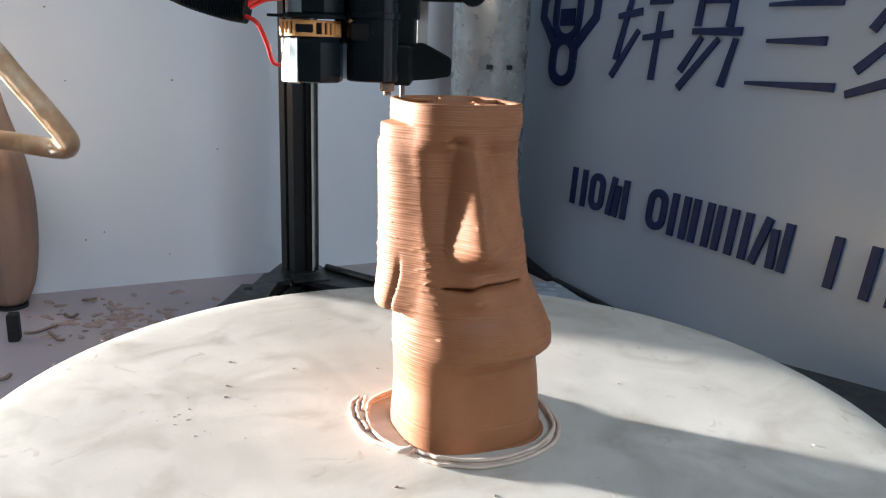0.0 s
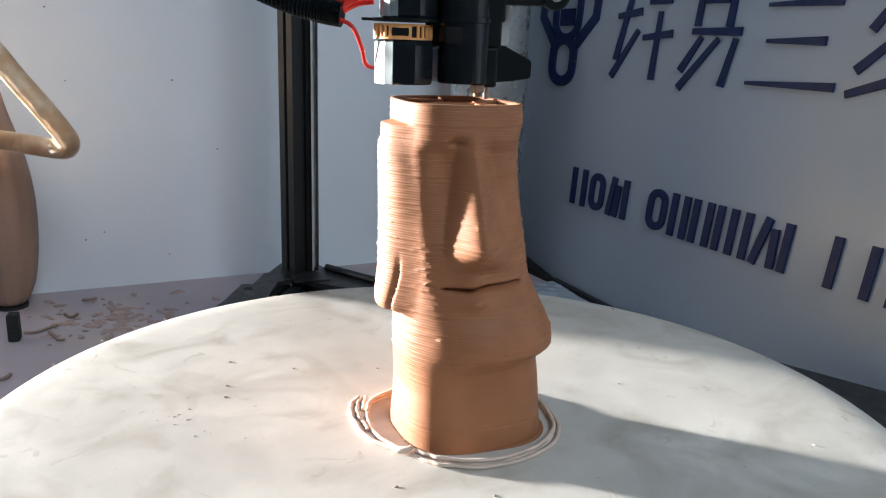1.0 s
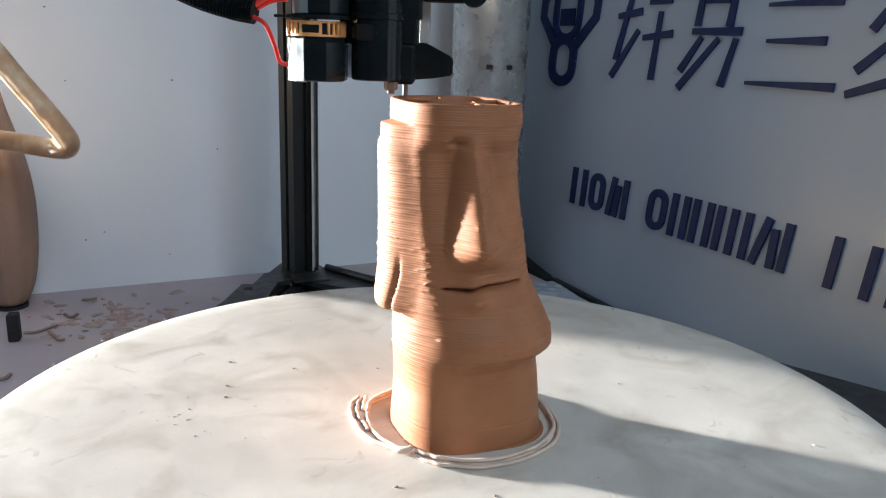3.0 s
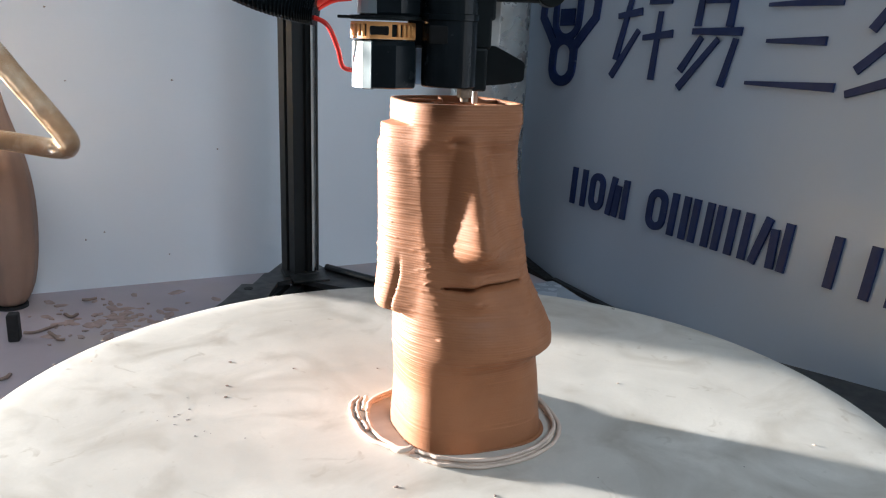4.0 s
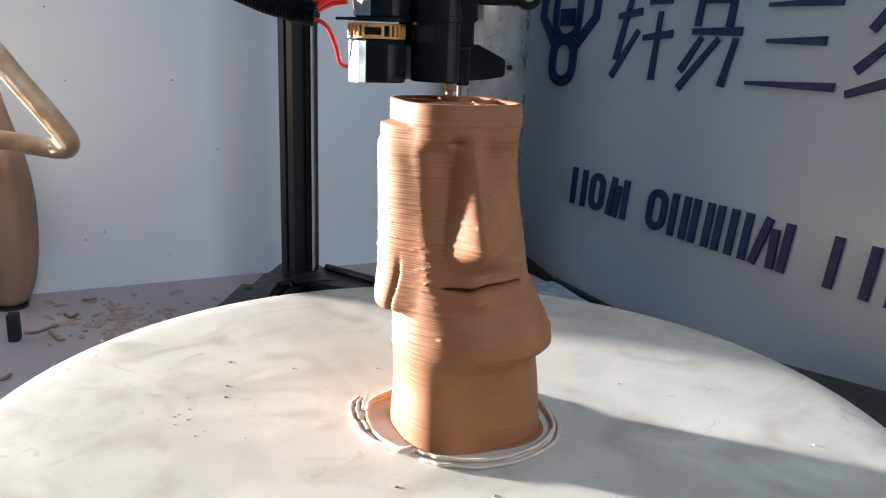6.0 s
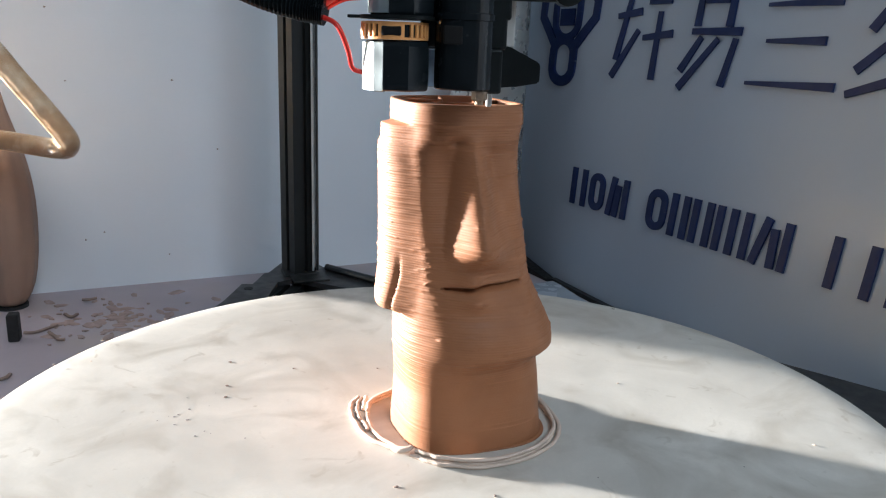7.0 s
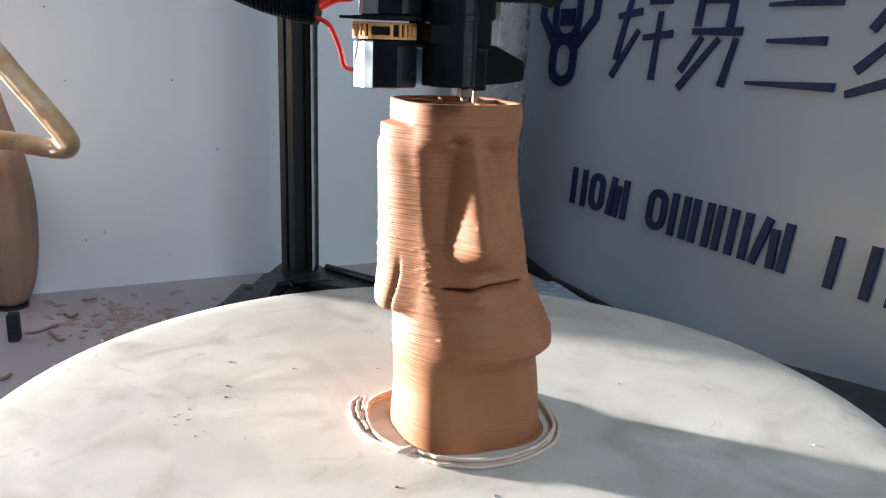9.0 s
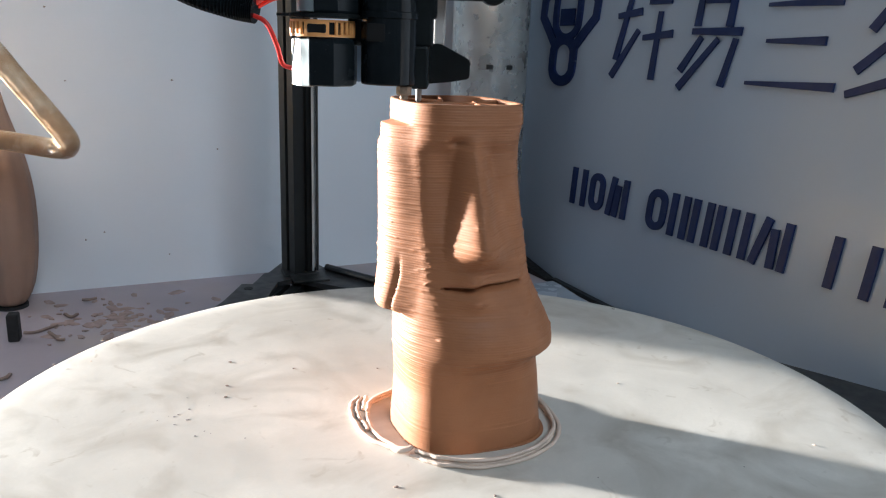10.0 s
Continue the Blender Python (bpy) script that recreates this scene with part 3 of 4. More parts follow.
def loop(cx, cy, rx, ry, straight=0.0, n=28):
    """A closed rounded outline."""
    out = []
    for i in range(n + 1):
        a = 2 * math.pi * i / n
        y = ry * math.sin(a)
        out.append((cx + rx * math.cos(a), cy + y + (straight if y > 1e-9 else -straight if y < -1e-9 else 0)))
    return out


def sign_board():
    ob = empty("sign_board", E1 * D0 + E2 * 0.3 + Vector((0, 0, FLOOR)))
    back = Matrix.Translation(-ob.location)

    def put(name, bm, mat, label="", smooth=False):
        bm.transform(back)
        return part(name, bm, mat, ob, label, smooth)
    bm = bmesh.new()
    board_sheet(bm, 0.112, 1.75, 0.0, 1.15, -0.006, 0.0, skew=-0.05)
    put("board", bm, PANEL, "glossy white board, its shade in the blue-grey colour")
    # row of small raised marks: plain bars, one mesh a mark
    lo, hi, t = 0.157, 0.224, 0.0125
    marks = [(0.306, 0.349, "pair"), (0.360, 0.401, "ring"), (0.410, 0.440, "leaning"), (0.446, 0.466, "single"),
             (0.513, 0.557, "ring"), (0.566, 0.604, "pair"), (0.612, 0.652, "pair"), (0.660, 0.724, "three"), (0.730, 0.774, "leaning"), (0.772, 0.800, "single"),
             (0.849, 0.870, "single"), (0.898, 0.922, "single"), (0.938, 0.985, "pair"), (0.998, 1.020, "single"), (1.03, 1.08, "three")]
    for a, b, kind in marks:
        mid = (a + b) / 2
        bars = {"single": [((mid, lo), (mid, hi))], "leaning": [((a + t / 2, lo), (mid, hi)), ((b - t / 2, lo), (mid + t, hi - t))],
                "pair": [((a + t / 2, lo), (a + t / 2, hi)), ((b - t / 2, lo), (b - t / 2, hi))],
                "three": [((a + t / 2, lo), (a + t / 2, hi)), ((mid, lo), (mid, hi)), ((b - t / 2, lo), (b - t / 2, hi))]}.get(kind)
        if kind == "ring":
            bm = bmesh.new()
            stroke(bm, loop(mid, (lo + hi) / 2, (b - a - t) / 2, 0.014, 0.013), t)
            put("raised_ring", bm, NAVY)
        else:
            for line in bars:
                bm = bmesh.new()
                stroke(bm, line, t)
                put("raised_bar", bm, NAVY)
    # large raised bars above
    t = 0.012
    groups = [[(0.398, 0.520), (0.378, 0.420)], [(0.372, 0.492), (0.426, 0.500)], [(0.424, 0.470), (0.372, 0.392)], [(0.440, 0.515), (0.488, 0.518)],
              [(0.468, 0.500), (0.468, 0.392)], [(0.436, 0.458), (0.500, 0.466)],
              [(0.548, 0.560), (0.548, 0.478)], [(0.608, 0.560), (0.608, 0.478)], [(0.556, 0.516), (0.600, 0.518)], [(0.540, 0.470), (0.632, 0.472)],
              [(0.560, 0.462), (0.528, 0.410)], [(0.592, 0.460), (0.530, 0.384)], [(0.624, 0.462), (0.612, 0.392)],
              [(0.668, 0.509), (0.779, 0.514)], [(0.677, 0.460), (0.768, 0.463)], [(0.656, 0.401), (0.795, 0.405)],
              [(0.862, 0.540), (0.826, 0.478)], [(0.872, 0.482), (0.818, 0.428)], [(0.812, 0.398), (0.872, 0.420)],
              [(0.900, 0.55), (0.900, 0.385)], [(0.910, 0.47), (0.95, 0.472)], [(0.910, 0.43), (0.95, 0.432)], [(0.910, 0.39), (0.96, 0.392)]]
    for i, line in enumerate(groups):
        bm = bmesh.new()
        stroke(bm, line, 0.0085 if 13 <= i <= 15 else 0.0108, 0.0005 + 0.0001 * (i % 7), 0.0042 - 0.0001 * (i % 7), 0.8 if 13 <= i <= 15 else 0.3)
        put("large_bar", bm, NAVY)
    # emblem: an upright link within a round link
    bm = bmesh.new()
    stroke(bm, loop(0.234, 0.413, 0.030, 0.026, 0.012), 0.019)
    stroke(bm, loop(0.236, 0.500, 0.034, 0.030, 0.016), 0.014, 0.0008, 0.0046)
    stroke(bm, [(0.190, 0.56), (0.166, 0.52), (0.164, 0.49), (0.188, 0.462), (0.206, 0.44)], 0.018, 0.0006, 0.0040)
    stroke(bm, [(0.285, 0.56), (0.315, 0.52), (0.314, 0.49), (0.286, 0.462), (0.266, 0.44)], 0.018, 0.0007, 0.0041)
    stroke(bm, [(0.216, 0.490), (0.256, 0.491)], 0.030, 0.001, 0.0036)
    put("round_emblem", bm, NAVY, "navy linked-ring emblem")
    return tagged(ob, "glossy white board, its shade in the blue-grey colour with raised navy marks, leaning", "sign board")


def board_wedge():
    """A black wedge at the board's far end, and a dark strip along its foot."""
    bm = bmesh.new()
    a, b = board_point(0.10, 0.0, 0.004), board_point(0.292, 0.0, 0.004)
    out = -E1 * 0.03
    lo = [bm.verts.new(q) for q in (a, b, b + out * 0.6, a + out)]
    hi = [bm.verts.new(q) for q in (a + Z * 0.034, b + Z * 0.004, b + out * 0.6 + Z * 0.004, a + out + Z * 0.030)]
    for i in range(4):
        bm.faces.new((lo[i], lo[(i + 1) % 4], hi[(i + 1) % 4], hi[i]))
    bm.faces.new(lo[::-1])
    bm.faces.new(hi)
    tagged(mesh_object("dark_wedge", bm, RUBBER), "black wedge before the far end of the leaning board", "wedge")
    # dark strip stands in for the shadow gap under the board
    bm = bmesh.new()
    box(bm, (D0 - 0.016, S0 - 1.7, FLOOR), (D0 - 0.004, S0 - 0.295, FLOOR + 0.008), 0.001, ROOM)
    tagged(mesh_object("gap_strip", bm, BLACK), "dark strip for the shadow gap along the foot of the board", "rail")


def pale_sheet():
    bm = bmesh.new()
    prism(bm, [(0.100, 0.560), (0.300, 0.560), (0.246, 0.707), (0.207, 0.818), (0.150, 0.785), (0.125, 0.700)], 0.004, X, Y, Z, Vector((0, 0, FLOOR + 0.0005)))
    bmesh.ops.bevel(bm, geom=list(bm.edges), offset=0.001, segments=1, affect="EDGES")
    return tagged(mesh_object("plastic_sheet", bm, CLEAR_PLATE), "pale grey plastic sheet lying on the floor", "sheet")


# ---- the print head (its origin is the nozzle's tip) ----
def sector(cx, cy, r0, r1, a0, a1, z0, z1, n):
    """A faceted piece of a thick upright ring, between two angles."""
    bm = bmesh.new()
    rows = []
    for i in range(n + 1):
        a = radians(a0 + (a1 - a0) * i / n)
        c, s = math.cos(a), math.sin(a)
        rows.append([bm.verts.new((cx + r * c, cy + r * s, z)) for r, z in ((r0, z0), (r1, z0 + 0.001), (r1, z1 - 0.001), (r0, z1))])
    for p, q in zip(rows, rows[1:]):
        for k in range(4):
            bm.faces.new((p[k], p[(k + 1) % 4], q[(k + 1) % 4], q[k]))
    bm.faces.new(rows[0])
    bm.faces.new(rows[-1][::-1])
    return bm


def clay_extruder():
    ob = empty("clay_extruder")
    cx, cy = -0.0640, -0.0380

    def facets(a):
        return 1.0 / max(math.cos((a + math.pi / 8) % (math.pi / 4) - math.pi / 8), 0.5) * 0.96

    bm = bmesh.new()
    lathe(bm, [(0.0205, 0.0104), (0.0222, 0.0112), (0.0226, 0.015), (0.0226, 0.040), (0.0216, 0.0434), (0.016, 0.0440)], 64, (cx, cy, 0), facets)
    part("motor_housing", bm, GLOSS, ob, "glossy dark faceted housing")
    # chrome facets that put the window's highlight on the housing's sunny side
    part("glint_band", sector(cx, cy, 0.0200, 0.0241, 146, 250, 0.0096, 0.0432, 6), GLINT, ob, "bright chrome band for the window highlight on the dark casing")
    # fan ring: fins and a slot; a dark core gives the gaps' shade
    bm = bmesh.new()
    lathe(bm, [(0.0188, 0.0442), (0.0214, 0.0442), (0.0214, 0.0558), (0.0188, 0.0558)], 56, (cx - 0.002, cy, 0))
    ring = part("fan_ring", bm, PLASTIC, ob, "orange finned plastic ring, gap shade drawn as a dark core")
    for z in (0.0442, 0.0541):
        bm = bmesh.new()
        lathe(bm, [(0.0210, z), (0.0231, z), (0.0231, z + 0.0017), (0.0210, z + 0.0017)], 56, (cx - 0.002, cy, 0))
        part("rim", bm, ORANGE, ring)
    part("slot_plate", sector(cx - 0.002, cy, 0.0212, 0.0231, 245, 290, 0.0442, 0.0558, 8), ORANGE, ring, "plain plate with a slot")
    for k in range(32):
        a = 360 / 32 * k
        if 242 <= a <= 293:
            continue
        bm = bmesh.new()
        box(bm, (0.0212, -0.0011, 0.0456), (0.0233, 0.0011, 0.0545), 0.0004, Matrix.Translation((cx - 0.002, cy, 0)) @ Matrix.Rotation(radians(a), 4, "Z"))
        part("fin", bm, ORANGE, ring)
    # solid black block, drawn for the shade in the slot
    bm = bmesh.new()
    box(bm, (0.0210, -0.0066, 0.0468), (0.0236, 0.0066, 0.0530), 0.0012, Matrix.Translation((cx - 0.002, cy, 0)) @ Matrix.Rotation(radians(268), 4, "Z"))
    part("slot", bm, HOLE, ring, "black block for the shaded slot in the ring")
    # flange with a tab
    bm = bmesh.new()
    lathe(bm, [(0.018, 0.0575), (0.0258, 0.0575), (0.0258, 0.0600), (0.018, 0.0600)], 48, (cx, cy, 0))
    box(bm, (cx - 0.034, cy - 0.006, 0.0577), (cx - 0.022, cy + 0.006, 0.0598), 0.0005)
    part("flange", bm, PLASTIC, ob)
    # upper motor
    bm = bmesh.new()
    lathe(bm, [(0.0215, 0.0602), (0.0222, 0.062), (0.0222, 0.118), (0.0205, 0.121)], 64, (cx + 0.003, cy, 0), facets)
    part("upper_motor", bm, GLOSS, ob, "glossy dark upper motor")
    # the same highlight, set on the upper motor as chrome
    part("glint_band", sector(cx + 0.003, cy, 0.0195, 0.0236, 146, 250, 0.0602, 0.1175, 6), GLINT, ob, "bright chrome band for the window highlight on the dark casing")
    # middle body with a square opening
    bx, by = -0.0185, -0.0375
    bm = bmesh.new()
    lathe(bm, [(0.0186, 0.0122), (0.0196, 0.0130), (0.0198, 0.016), (0.0198, 0.058), (0.0210, 0.0585), (0.0210, 0.0625), (0.0198, 0.063), (0.0198, 0.118), (0.018, 0.120)], 48, (bx, by, 0))
    part("gear_body", bm, GLOSS, ob, "black gear body")
    bm = bmesh.new()
    box(bm, (cx + 0.0180, -0.0100, 0.0116), (bx + 0.012, 0.0020, 0.118), 0.002)
    box(bm, (cx + 0.0150, -0.0300, 0.0400), (bx - 0.004, -0.0080, 0.118), 0.002)
    part("carriage", bm, PLASTIC, ob)
    # solid black block, drawn for the shade inside the opening
    bm = bmesh.new()
    box(bm, (bx - 0.0140, by - 0.0203, 0.0425), (bx - 0.0010, by - 0.015, 0.0545), 0.001)
    part("opening", bm, HOLE, ob, "black block for the shaded square opening")
    bm = bmesh.new()
    box(bm, (cx + 0.0200, -0.0212, 0.0125), (cx + 0.0262, -0.0098, 0.0385), 0.0003)
    part("blue_strip", bm, BLUE, ob, "pale blue strip in the gap")
    # bracket and side arm
    bm = bmesh.new()
    box(bm, (-0.010, -0.020, 0.0085), (0.010, 0.026, 0.0400), 0.002)
    box(bm, (-0.0085, -0.018, 0.0395), (0.0125, 0.022, 0.0640), 0.002)
    box(bm, (-0.010, -0.018, 0.0600), (0.0150, 0.024, 0.1180), 0.002)
    part("bracket", bm, PLASTIC, ob)
    bm = bmesh.new()
    box(bm, (0.0145, 0.010, 0.0750), (0.054, 0.026, 0.0970), 0.003)
    knob = bmesh.new()
    lathe(knob, [(0.0105, 0.0), (0.0115, 0.001), (0.0115, 0.020), (0.0105, 0.021)], 28)
    knob.transform(Matrix.Translation((0.058, 0.028, 0.0835)) @ Matrix.Rotation(radians(90), 4, "X"))
    arm = part("arm", bm, PLASTIC, ob, "black arm with a round joint")
    part("joint", knob, PLASTIC, arm)
    bm = bmesh.new()
    lathe(bm, [(0.0022, 0.0), (0.0052, 0.0), (0.0052, 0.002), (0.0022, 0.0022)], 20)
    bm.transform(Matrix.Translation((0.058, 0.0072, 0.0835)) @ Matrix.Rotation(radians(90), 4, "X"))
    part("bolt_head", bm, STEEL, arm, "bright bolt head")
    bm = bmesh.new()
    box(bm, (0.0125, 0.027, 0.0410), (0.0215, 0.040, 0.0800), 0.0012)
    part("sensor_block", bm, GREY_BLOCK, ob, "grey plastic block")
    # air duct: a wedge
    bm = bmesh.new()
    outline = [(0.0045, 0.0085), (0.0245, 0.0105), (0.0405, 0.0135), (0.0415, 0.0155), (0.0415, 0.0275), (0.0400, 0.0292), (0.0170, 0.0405), (0.0045, 0.0400)]
    prism(bm, outline, 0.026, X, Z, Y, Vector((0.0008, 0.0255, 0.0014)))
    bmesh.ops.bevel(bm, geom=list(bm.edges), offset=0.0009, segments=2, affect="EDGES")
    part("air_duct", bm, PLASTIC, ob, "wedge-shaped black air duct")
    # nozzle and brass fittings
    bm = bmesh.new()
    lathe(bm, [(0.0015, -0.0022), (0.0023, -0.0010), (0.0026, 0.012), (0.0036, 0.0125), (0.0036, 0.016)], 24, (0.0025, 0, 0))
    part("nozzle", bm, GREY_BLOCK, ob, "thin metal nozzle")
    bm = bmesh.new()
    lathe(bm, [(0.0048, 0.0025), (0.0055, 0.0035), (0.0055, 0.0085)], 6, (-0.0064, -0.0450, 0.0030))
    lathe(bm, [(0.0026, -0.0005), (0.0030, 0.0003), (0.0030, 0.0030)], 16, (-0.0064, -0.0450, 0.0030))
    part("brass_fitting", bm, BRASS, ob, "brass nut")
    # corrugated conduit
    path = smooth_path([(-0.1135, -0.0390, 0.0615), (-0.1320, -0.0370, 0.0645), (-0.1640, -0.0310, 0.0735), (-0.2040, -0.0180, 0.092), (-0.2590, 0.0170, 0.135), (-0.3190, 0.0770, 0.20)], 44)
    bm = bmesh.new()
    count = len(path) - 1
    tube(bm, path, lambda s: 0.0088 + (0.0014 if int(s * count + 0.5) % 4 < 2 else -0.0013), 16)
    part("conduit", bm, GLOSS, ob, "black corrugated cable conduit")
    for pts, r in (([(-0.1165, -0.0410, 0.0580), (-0.1050, -0.0450, 0.0525), (-0.0975, -0.0450, 0.037), (-0.0945, -0.0410, 0.0245), (-0.0880, -0.0390, 0.0215)], 0.0017),
                   ([(-0.1165, -0.0370, 0.066), (-0.1050, -0.0360, 0.074), (-0.0960, -0.0370, 0.079), (-0.0860, -0.0380, 0.080)], 0.0036),
                   ([(-0.1165, -0.0390, 0.070), (-0.1080, -0.0350, 0.082), (-0.0980, -0.0330, 0.092), (-0.0810, -0.0350, 0.098)], 0.0030),
                   ([(-0.1155, -0.0330, 0.063), (-0.1030, -0.0290, 0.070), (-0.0900, -0.0290, 0.072)], 0.0022)):
        bm = bmesh.new()
        tube(bm, smooth_path(pts, 10), r, 10)
        part("cable", bm, RED, ob, "red cable", True)
    return tagged(ob, "black clay printing head with orange fan ring", "extruder")


print_bed()
printer_frame()
stone_head()
clay_brim()
brown_vase()
rubber_block()
clay_hose()
duct_pipe()
sign_board()
board_wedge()
pale_sheet()
head = clay_extruder()

# crumbs of clay on the bed
for k, (x, y, s) in enumerate(((-0.269, 0.143, 4), (-0.189, 0.151, 3), (-0.273, 0.173, 4), (-0.275, 0.187, 3.5), (-0.083, 0.151, 3), (-0.059, 0.301, 4), (0.066, 0.312, 3),
                               (0.215, 0.076, 4), (0.221, 0.17, 3), (0.47, 0.248, 3), (-0.352, 0.088, 2.5), (-0.445, 0.142, 2.5), (-0.431, 0.116, 4), (-0.492, 0.146, 3.5))):
    p = ground_point(x, y, 0.0)
    ob = lump("clay_crumb", (p.x, p.y, 0.0), (0.0005 * s, 0.00035 * s), CRUMB if k < 8 else DRY_CLAY, 0.3, k * 1.3, k)
    tagged(ob, "small dry clay crumb on the print bed", "crumb", "crumbs on the bed")
# tiny grey crumbs pressed into the bed
rnd = random.Random(21)
for k in range(20):
    p = ground_point(rnd.gauss(-0.325, 0.030), rnd.gauss(0.212, 0.014), 0.0) if k < 12 else ground_point(rnd.uniform(-0.45, 0.45), rnd.uniform(0.16, 0.29), 0.0)
    if p.length > 0.37 or math.hypot(p.x - 0.01, p.y - 0.01) < 0.105:
        continue
    size = rnd.uniform(0.0005, 0.0013)
    ob = lump("clay_crumb", (p.x, p.y, 0.0), (size, size * 0.7), SPECK, 0.2, rnd.uniform(0, 3), 240 + k)
    tagged(ob, "tiny grey crumb pressed into the print bed", "crumb", "crumbs on the bed")
# flakes and strips of dry clay on the floor
def flake(at, size, turn, rnd):
    """A flat broken shard with an uneven outline and a chipped upper edge."""
    n = rnd.randint(5, 8)
    ring = []
    for i in range(n):
        a = 2 * math.pi * (i + rnd.uniform(-0.25, 0.25)) / n
        r = rnd.uniform(0.6, 1.0)
        ring.append((size[0] * r * math.cos(a), size[1] * r * math.sin(a)))
    high = rnd.uniform(0.0008, 0.002)
    bm = bmesh.new()
    rows = [[bm.verts.new((x * k, y * k, z + high * 0.5 * x / size[0] * (z > 0))) for x, y in ring] for k, z in ((1.0, 0.0), (0.97, high * 0.7), (0.82, high))]
    for lo, hi in zip(rows, rows[1:]):
        for i in range(n):
            bm.faces.new((lo[i], lo[(i + 1) % n], hi[(i + 1) % n], hi[i]))
    bm.faces.new(rows[0][::-1])
    bm.faces.new(rows[-1])
    ob = mesh_object("clay_flake", bm, FLAKE)
    ob.location, ob.rotation_euler = at, (0, 0, turn)
    return tagged(ob, "thin pinkish flake of dry clay on the floor", "flake", "flakes on the floor")


rnd = random.Random(9)
for k in range(120):
    if k < 84:
        x, y = rnd.gauss(-0.405, 0.040), rnd.gauss(0.088, 0.0105)
    else:
        x, y = rnd.uniform(-0.53, -0.25), rnd.uniform(0.050, 0.125)
    p = ground_point(x, y, FLOOR)
    if p.dot(E2) > BACK - 0.02:
        continue
    big = rnd.random() ** 2.0
    flake((p.x, p.y, FLOOR), (0.004 + 0.016 * big, 0.003 + 0.008 * big), rnd.uniform(0, 6.3), rnd)
for pts in ([(-0.530, 0.106), (-0.515, 0.105), (-0.500, 0.100), (-0.488, 0.096)], [(-0.498, 0.105), (-0.490, 0.111), (-0.486, 0.114), (-0.478, 0.114)],
            [(-0.478, 0.082), (-0.470, 0.086), (-0.462, 0.082)], [(-0.456, 0.064), (-0.446, 0.0635), (-0.438, 0.062)], [(-0.560, 0.165), (-0.552, 0.162), (-0.547, 0.158)]):
    bm = bmesh.new()
    tube(bm, smooth_path([ground_point(x, y, FLOOR + 0.0025) for x, y in pts], 6), 0.0028, 8, 0.8)
    tagged(mesh_object("clay_strip", bm, CRUMB, True), "curled strip of dry clay on the floor", "strip", "strips on the floor")
for px, pz, w, h in ((304, 142, 0.0030, 0.0022), (152, 425, 0.0022, 0.002), (185, 411, 0.002, 0.002), (115, 143, 0.002, 0.0016), (385, 264, 0.002, 0.002), (78, 12, 0.0025, 0.002), (300, 450, 0.0018, 0.0018)):
    d = LENS.to_3x3() @ Vector(((px - 784) / 1400, -(pz - 441) / 1400, -1))
    q = EYE + d * ((BACK - EYE.dot(E2)) / d.dot(E2))
    wall_speck(q.dot(E1), q.z, w, h)


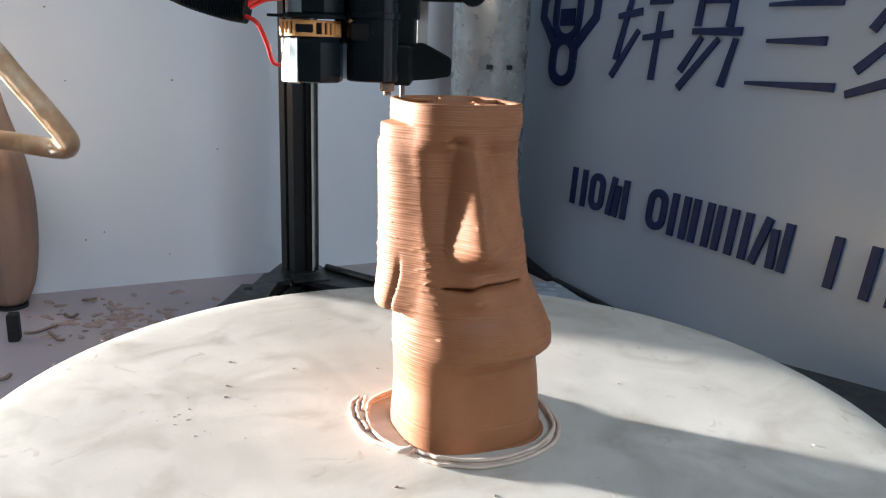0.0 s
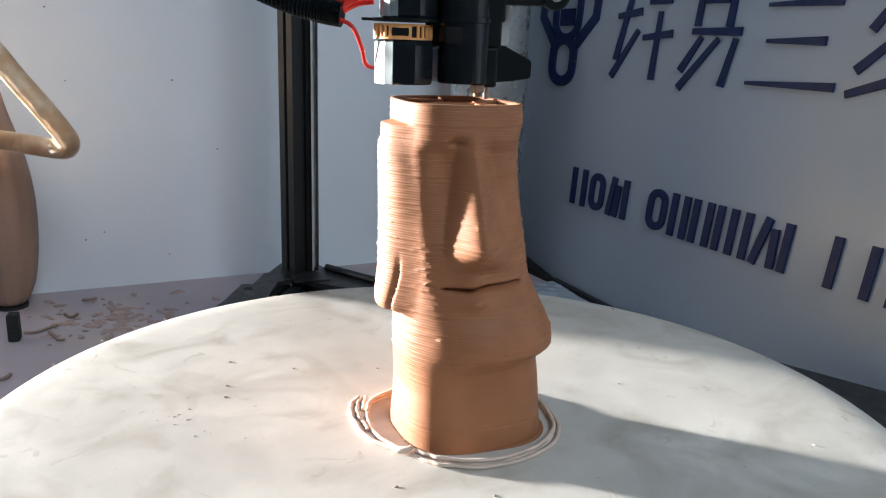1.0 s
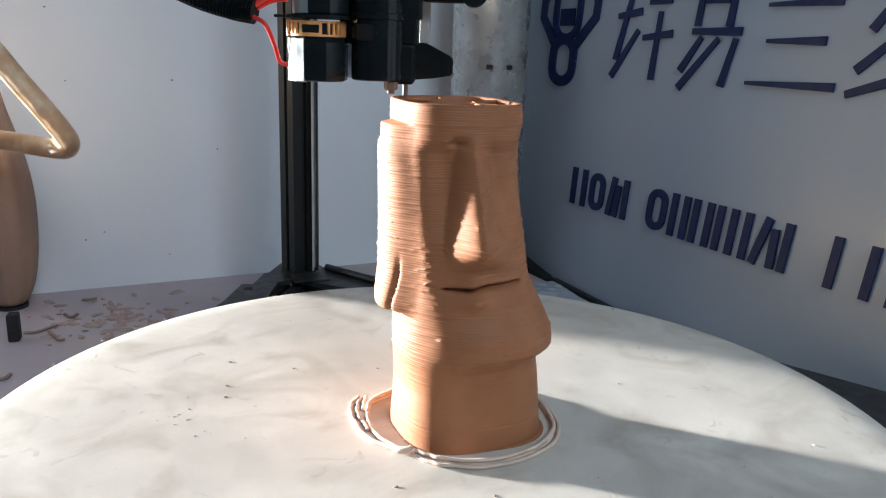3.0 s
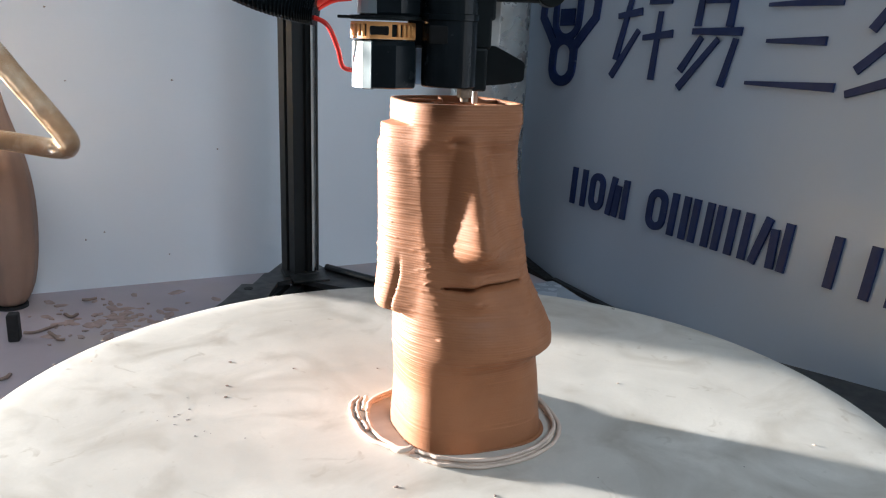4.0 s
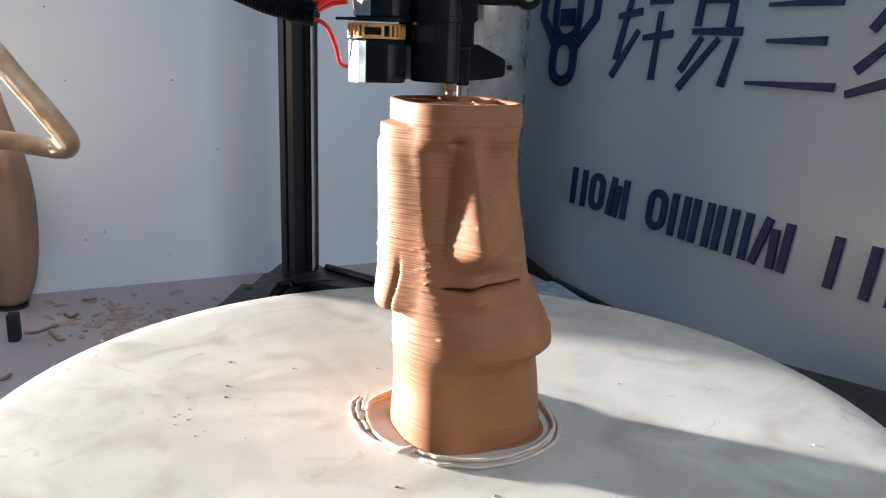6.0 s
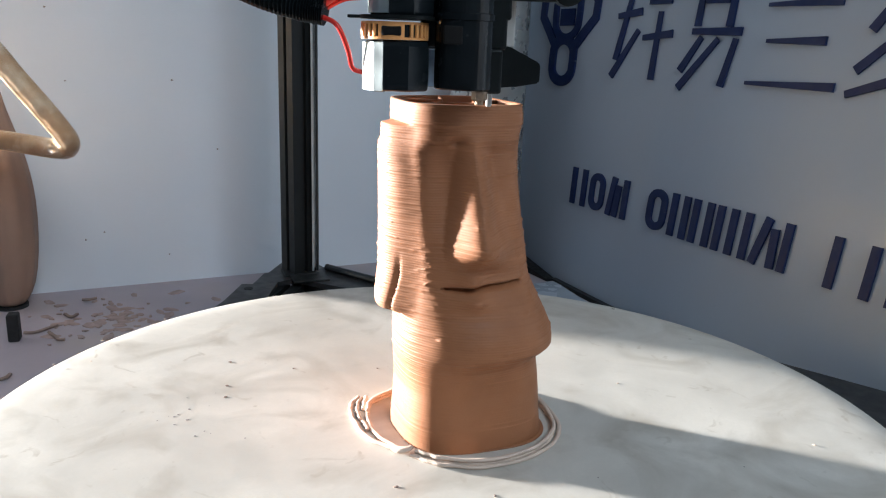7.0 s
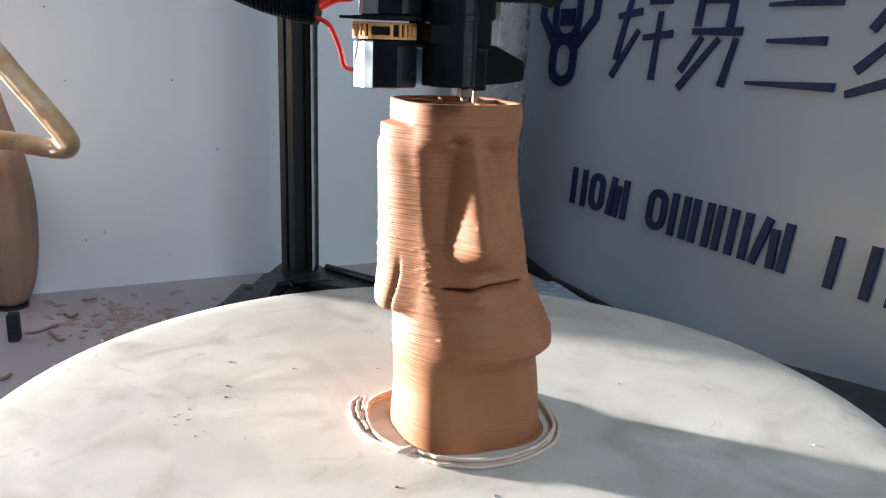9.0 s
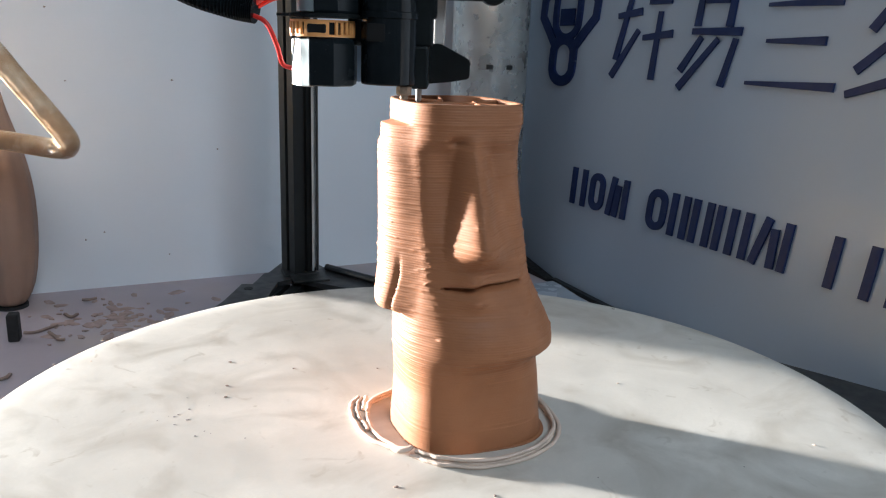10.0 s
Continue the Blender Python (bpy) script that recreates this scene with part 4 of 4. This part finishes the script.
def motions():
    z = 0.2786
    walk(head, [
        (0.0, pose(-0.0479, 0.0318, z)), (0.1, pose(-0.0395, 0.0111, z)), (0.2, pose(-0.0317, -0.0066, z)), (0.3, pose(-0.0143, -0.0206, z)), (0.4, pose(0.0006, -0.0249, z)),
        (0.5, pose(0.0224, -0.0214, z)), (0.6, pose(0.0340, -0.0127, z)), (0.7, pose(0.0449, 0.0008, z)), (0.8, pose(0.0410, 0.0160, z)), (0.9, pose(0.0307, 0.0325, z)),
        (1.0, pose(0.0216, 0.0493, z)), (1.1, pose(0.0013, 0.0611, z)), (1.2, pose(-0.0131, 0.0629, z)), (1.3, pose(-0.0340, 0.0607, z)), (1.4, pose(-0.0452, 0.0529, z)),
        (1.5, pose(-0.0514, 0.0372, z)), (1.6, pose(-0.0487, 0.0193, z)), (1.7, pose(-0.0405, 0.0012, z)), (1.8, pose(-0.0329, -0.0149, z)), (1.9, pose(-0.0135, -0.0266, z)),
        (2.0, pose(0.0018, -0.0300, z)), (2.1, pose(0.0242, -0.0269, z)), (2.2, pose(0.0357, -0.0188, z)), (2.3, pose(0.0482, -0.0059, z)), (2.4, pose(0.0479, 0.0084, z)),
        (2.5, pose(0.0382, 0.0241, z)), (2.6, pose(0.0299, 0.0429, z)), (2.7, pose(0.0132, 0.0646, z)), (2.8, pose(-0.0131, 0.0629, z)), (2.9, pose(-0.0340, 0.0607, z)),
        (3.0, pose(-0.0464, 0.0498, z)), (3.1, pose(-0.0500, 0.0283, z)), (3.2, pose(-0.0421, 0.0049, z)), (3.3, pose(-0.0271, -0.0184, z)), (3.4, pose(-0.0028, -0.0290, z)),
        (3.5, pose(0.0242, -0.0269, z)), (3.6, pose(0.0357, -0.0188, z)), (3.7, pose(0.0367, -0.0166, z)), (3.8, pose(0.0317, -0.0145, z)), (3.9, pose(0.0195, -0.0137, z)),
        (4.0, pose(0.0107, -0.0074, z)), (4.1, pose(-0.0020, -0.0003, z)), (4.2, pose(-0.0101, 0.0034, z)), (4.3, pose(-0.0233, 0.0089, z)), (4.4, pose(-0.0313, 0.0175, z)),
        (4.5, pose(-0.0345, 0.0277, z)), (4.6, pose(-0.0134, 0.0649, z + 0.002)), (4.7, pose(-0.0349, 0.0446, z)), (4.8, pose(-0.0451, 0.0418, z)), (4.9, pose(-0.0453, 0.0295, z)),
        (5.0, pose(-0.0406, 0.0118, z)), (5.1, pose(-0.0306, -0.0066, z)), (5.2, pose(-0.0198, -0.0182, z)), (5.3, pose(0.0038, -0.0232, z)), (5.4, pose(0.0186, -0.0250, z)),
        (5.5, pose(0.0370, -0.0203, z)), (5.6, pose(0.0437, -0.0058, z)), (5.7, pose(0.0394, 0.0182, z)), (5.8, pose(0.0298, 0.0342, z)), (5.9, pose(0.0196, 0.0505, z)),
        (6.0, pose(-0.0002, 0.0612, z)), (6.1, pose(-0.0152, 0.0627, z)), (6.2, pose(-0.0351, 0.0599, z)), (6.3, pose(-0.0458, 0.0513, z)), (6.4, pose(-0.0511, 0.0354, z)),
        (6.5, pose(-0.0479, 0.0175, z)), (6.6, pose(-0.0397, -0.0004, z)), (6.7, pose(-0.0310, -0.0161, z)), (6.8, pose(-0.0191, -0.0262, z)), (6.9, pose(0.0064, -0.0332, z)),
        (7.0, pose(0.0206, -0.0299, z)), (7.1, pose(0.0390, -0.0224, z)), (7.2, pose(0.0468, -0.0106, z)), (7.3, pose(0.0459, 0.0057, z)), (7.4, pose(0.0400, 0.0222, z)),
        (7.5, pose(0.0286, 0.0415, z)), (7.6, pose(0.0175, 0.0585, z)), (7.7, pose(-0.0055, 0.0628, z)), (7.8, pose(-0.0245, 0.0549, z)), (7.9, pose(-0.0343, 0.0457, z)),
        (8.0, pose(-0.0387, 0.0375, z)), (8.1, pose(-0.0413, 0.0278, z)), (8.2, pose(-0.0388, 0.0179, z)), (8.3, pose(-0.0338, 0.0079, z)), (8.4, pose(-0.0303, -0.0022, z)),
        (8.5, pose(-0.0235, -0.0122, z)), (8.6, pose(-0.0158, -0.0189, z)), (8.7, pose(-0.0022, -0.0197, z)), (8.8, pose(0.0025, -0.0139, z)), (8.9, pose(0.0074, -0.0065, z)),
        (9.0, pose(0.0111, -0.0003, z)), (9.1, pose(0.0158, 0.0088, z)), (9.2, pose(0.0190, 0.0183, z)), (9.3, pose(0.0239, 0.0273, z)), (9.4, pose(0.0267, 0.0372, z)),
        (9.5, pose(-0.0204, 0.0651, z)), (9.6, pose(-0.0328, 0.0554, z)), (9.7, pose(-0.0468, 0.0424, z)), (9.8, pose(-0.0464, 0.0266, z)), (9.9, pose(-0.0388, 0.0100, z)),
        (10.0, pose(-0.0330, -0.0041, z))])


motions()
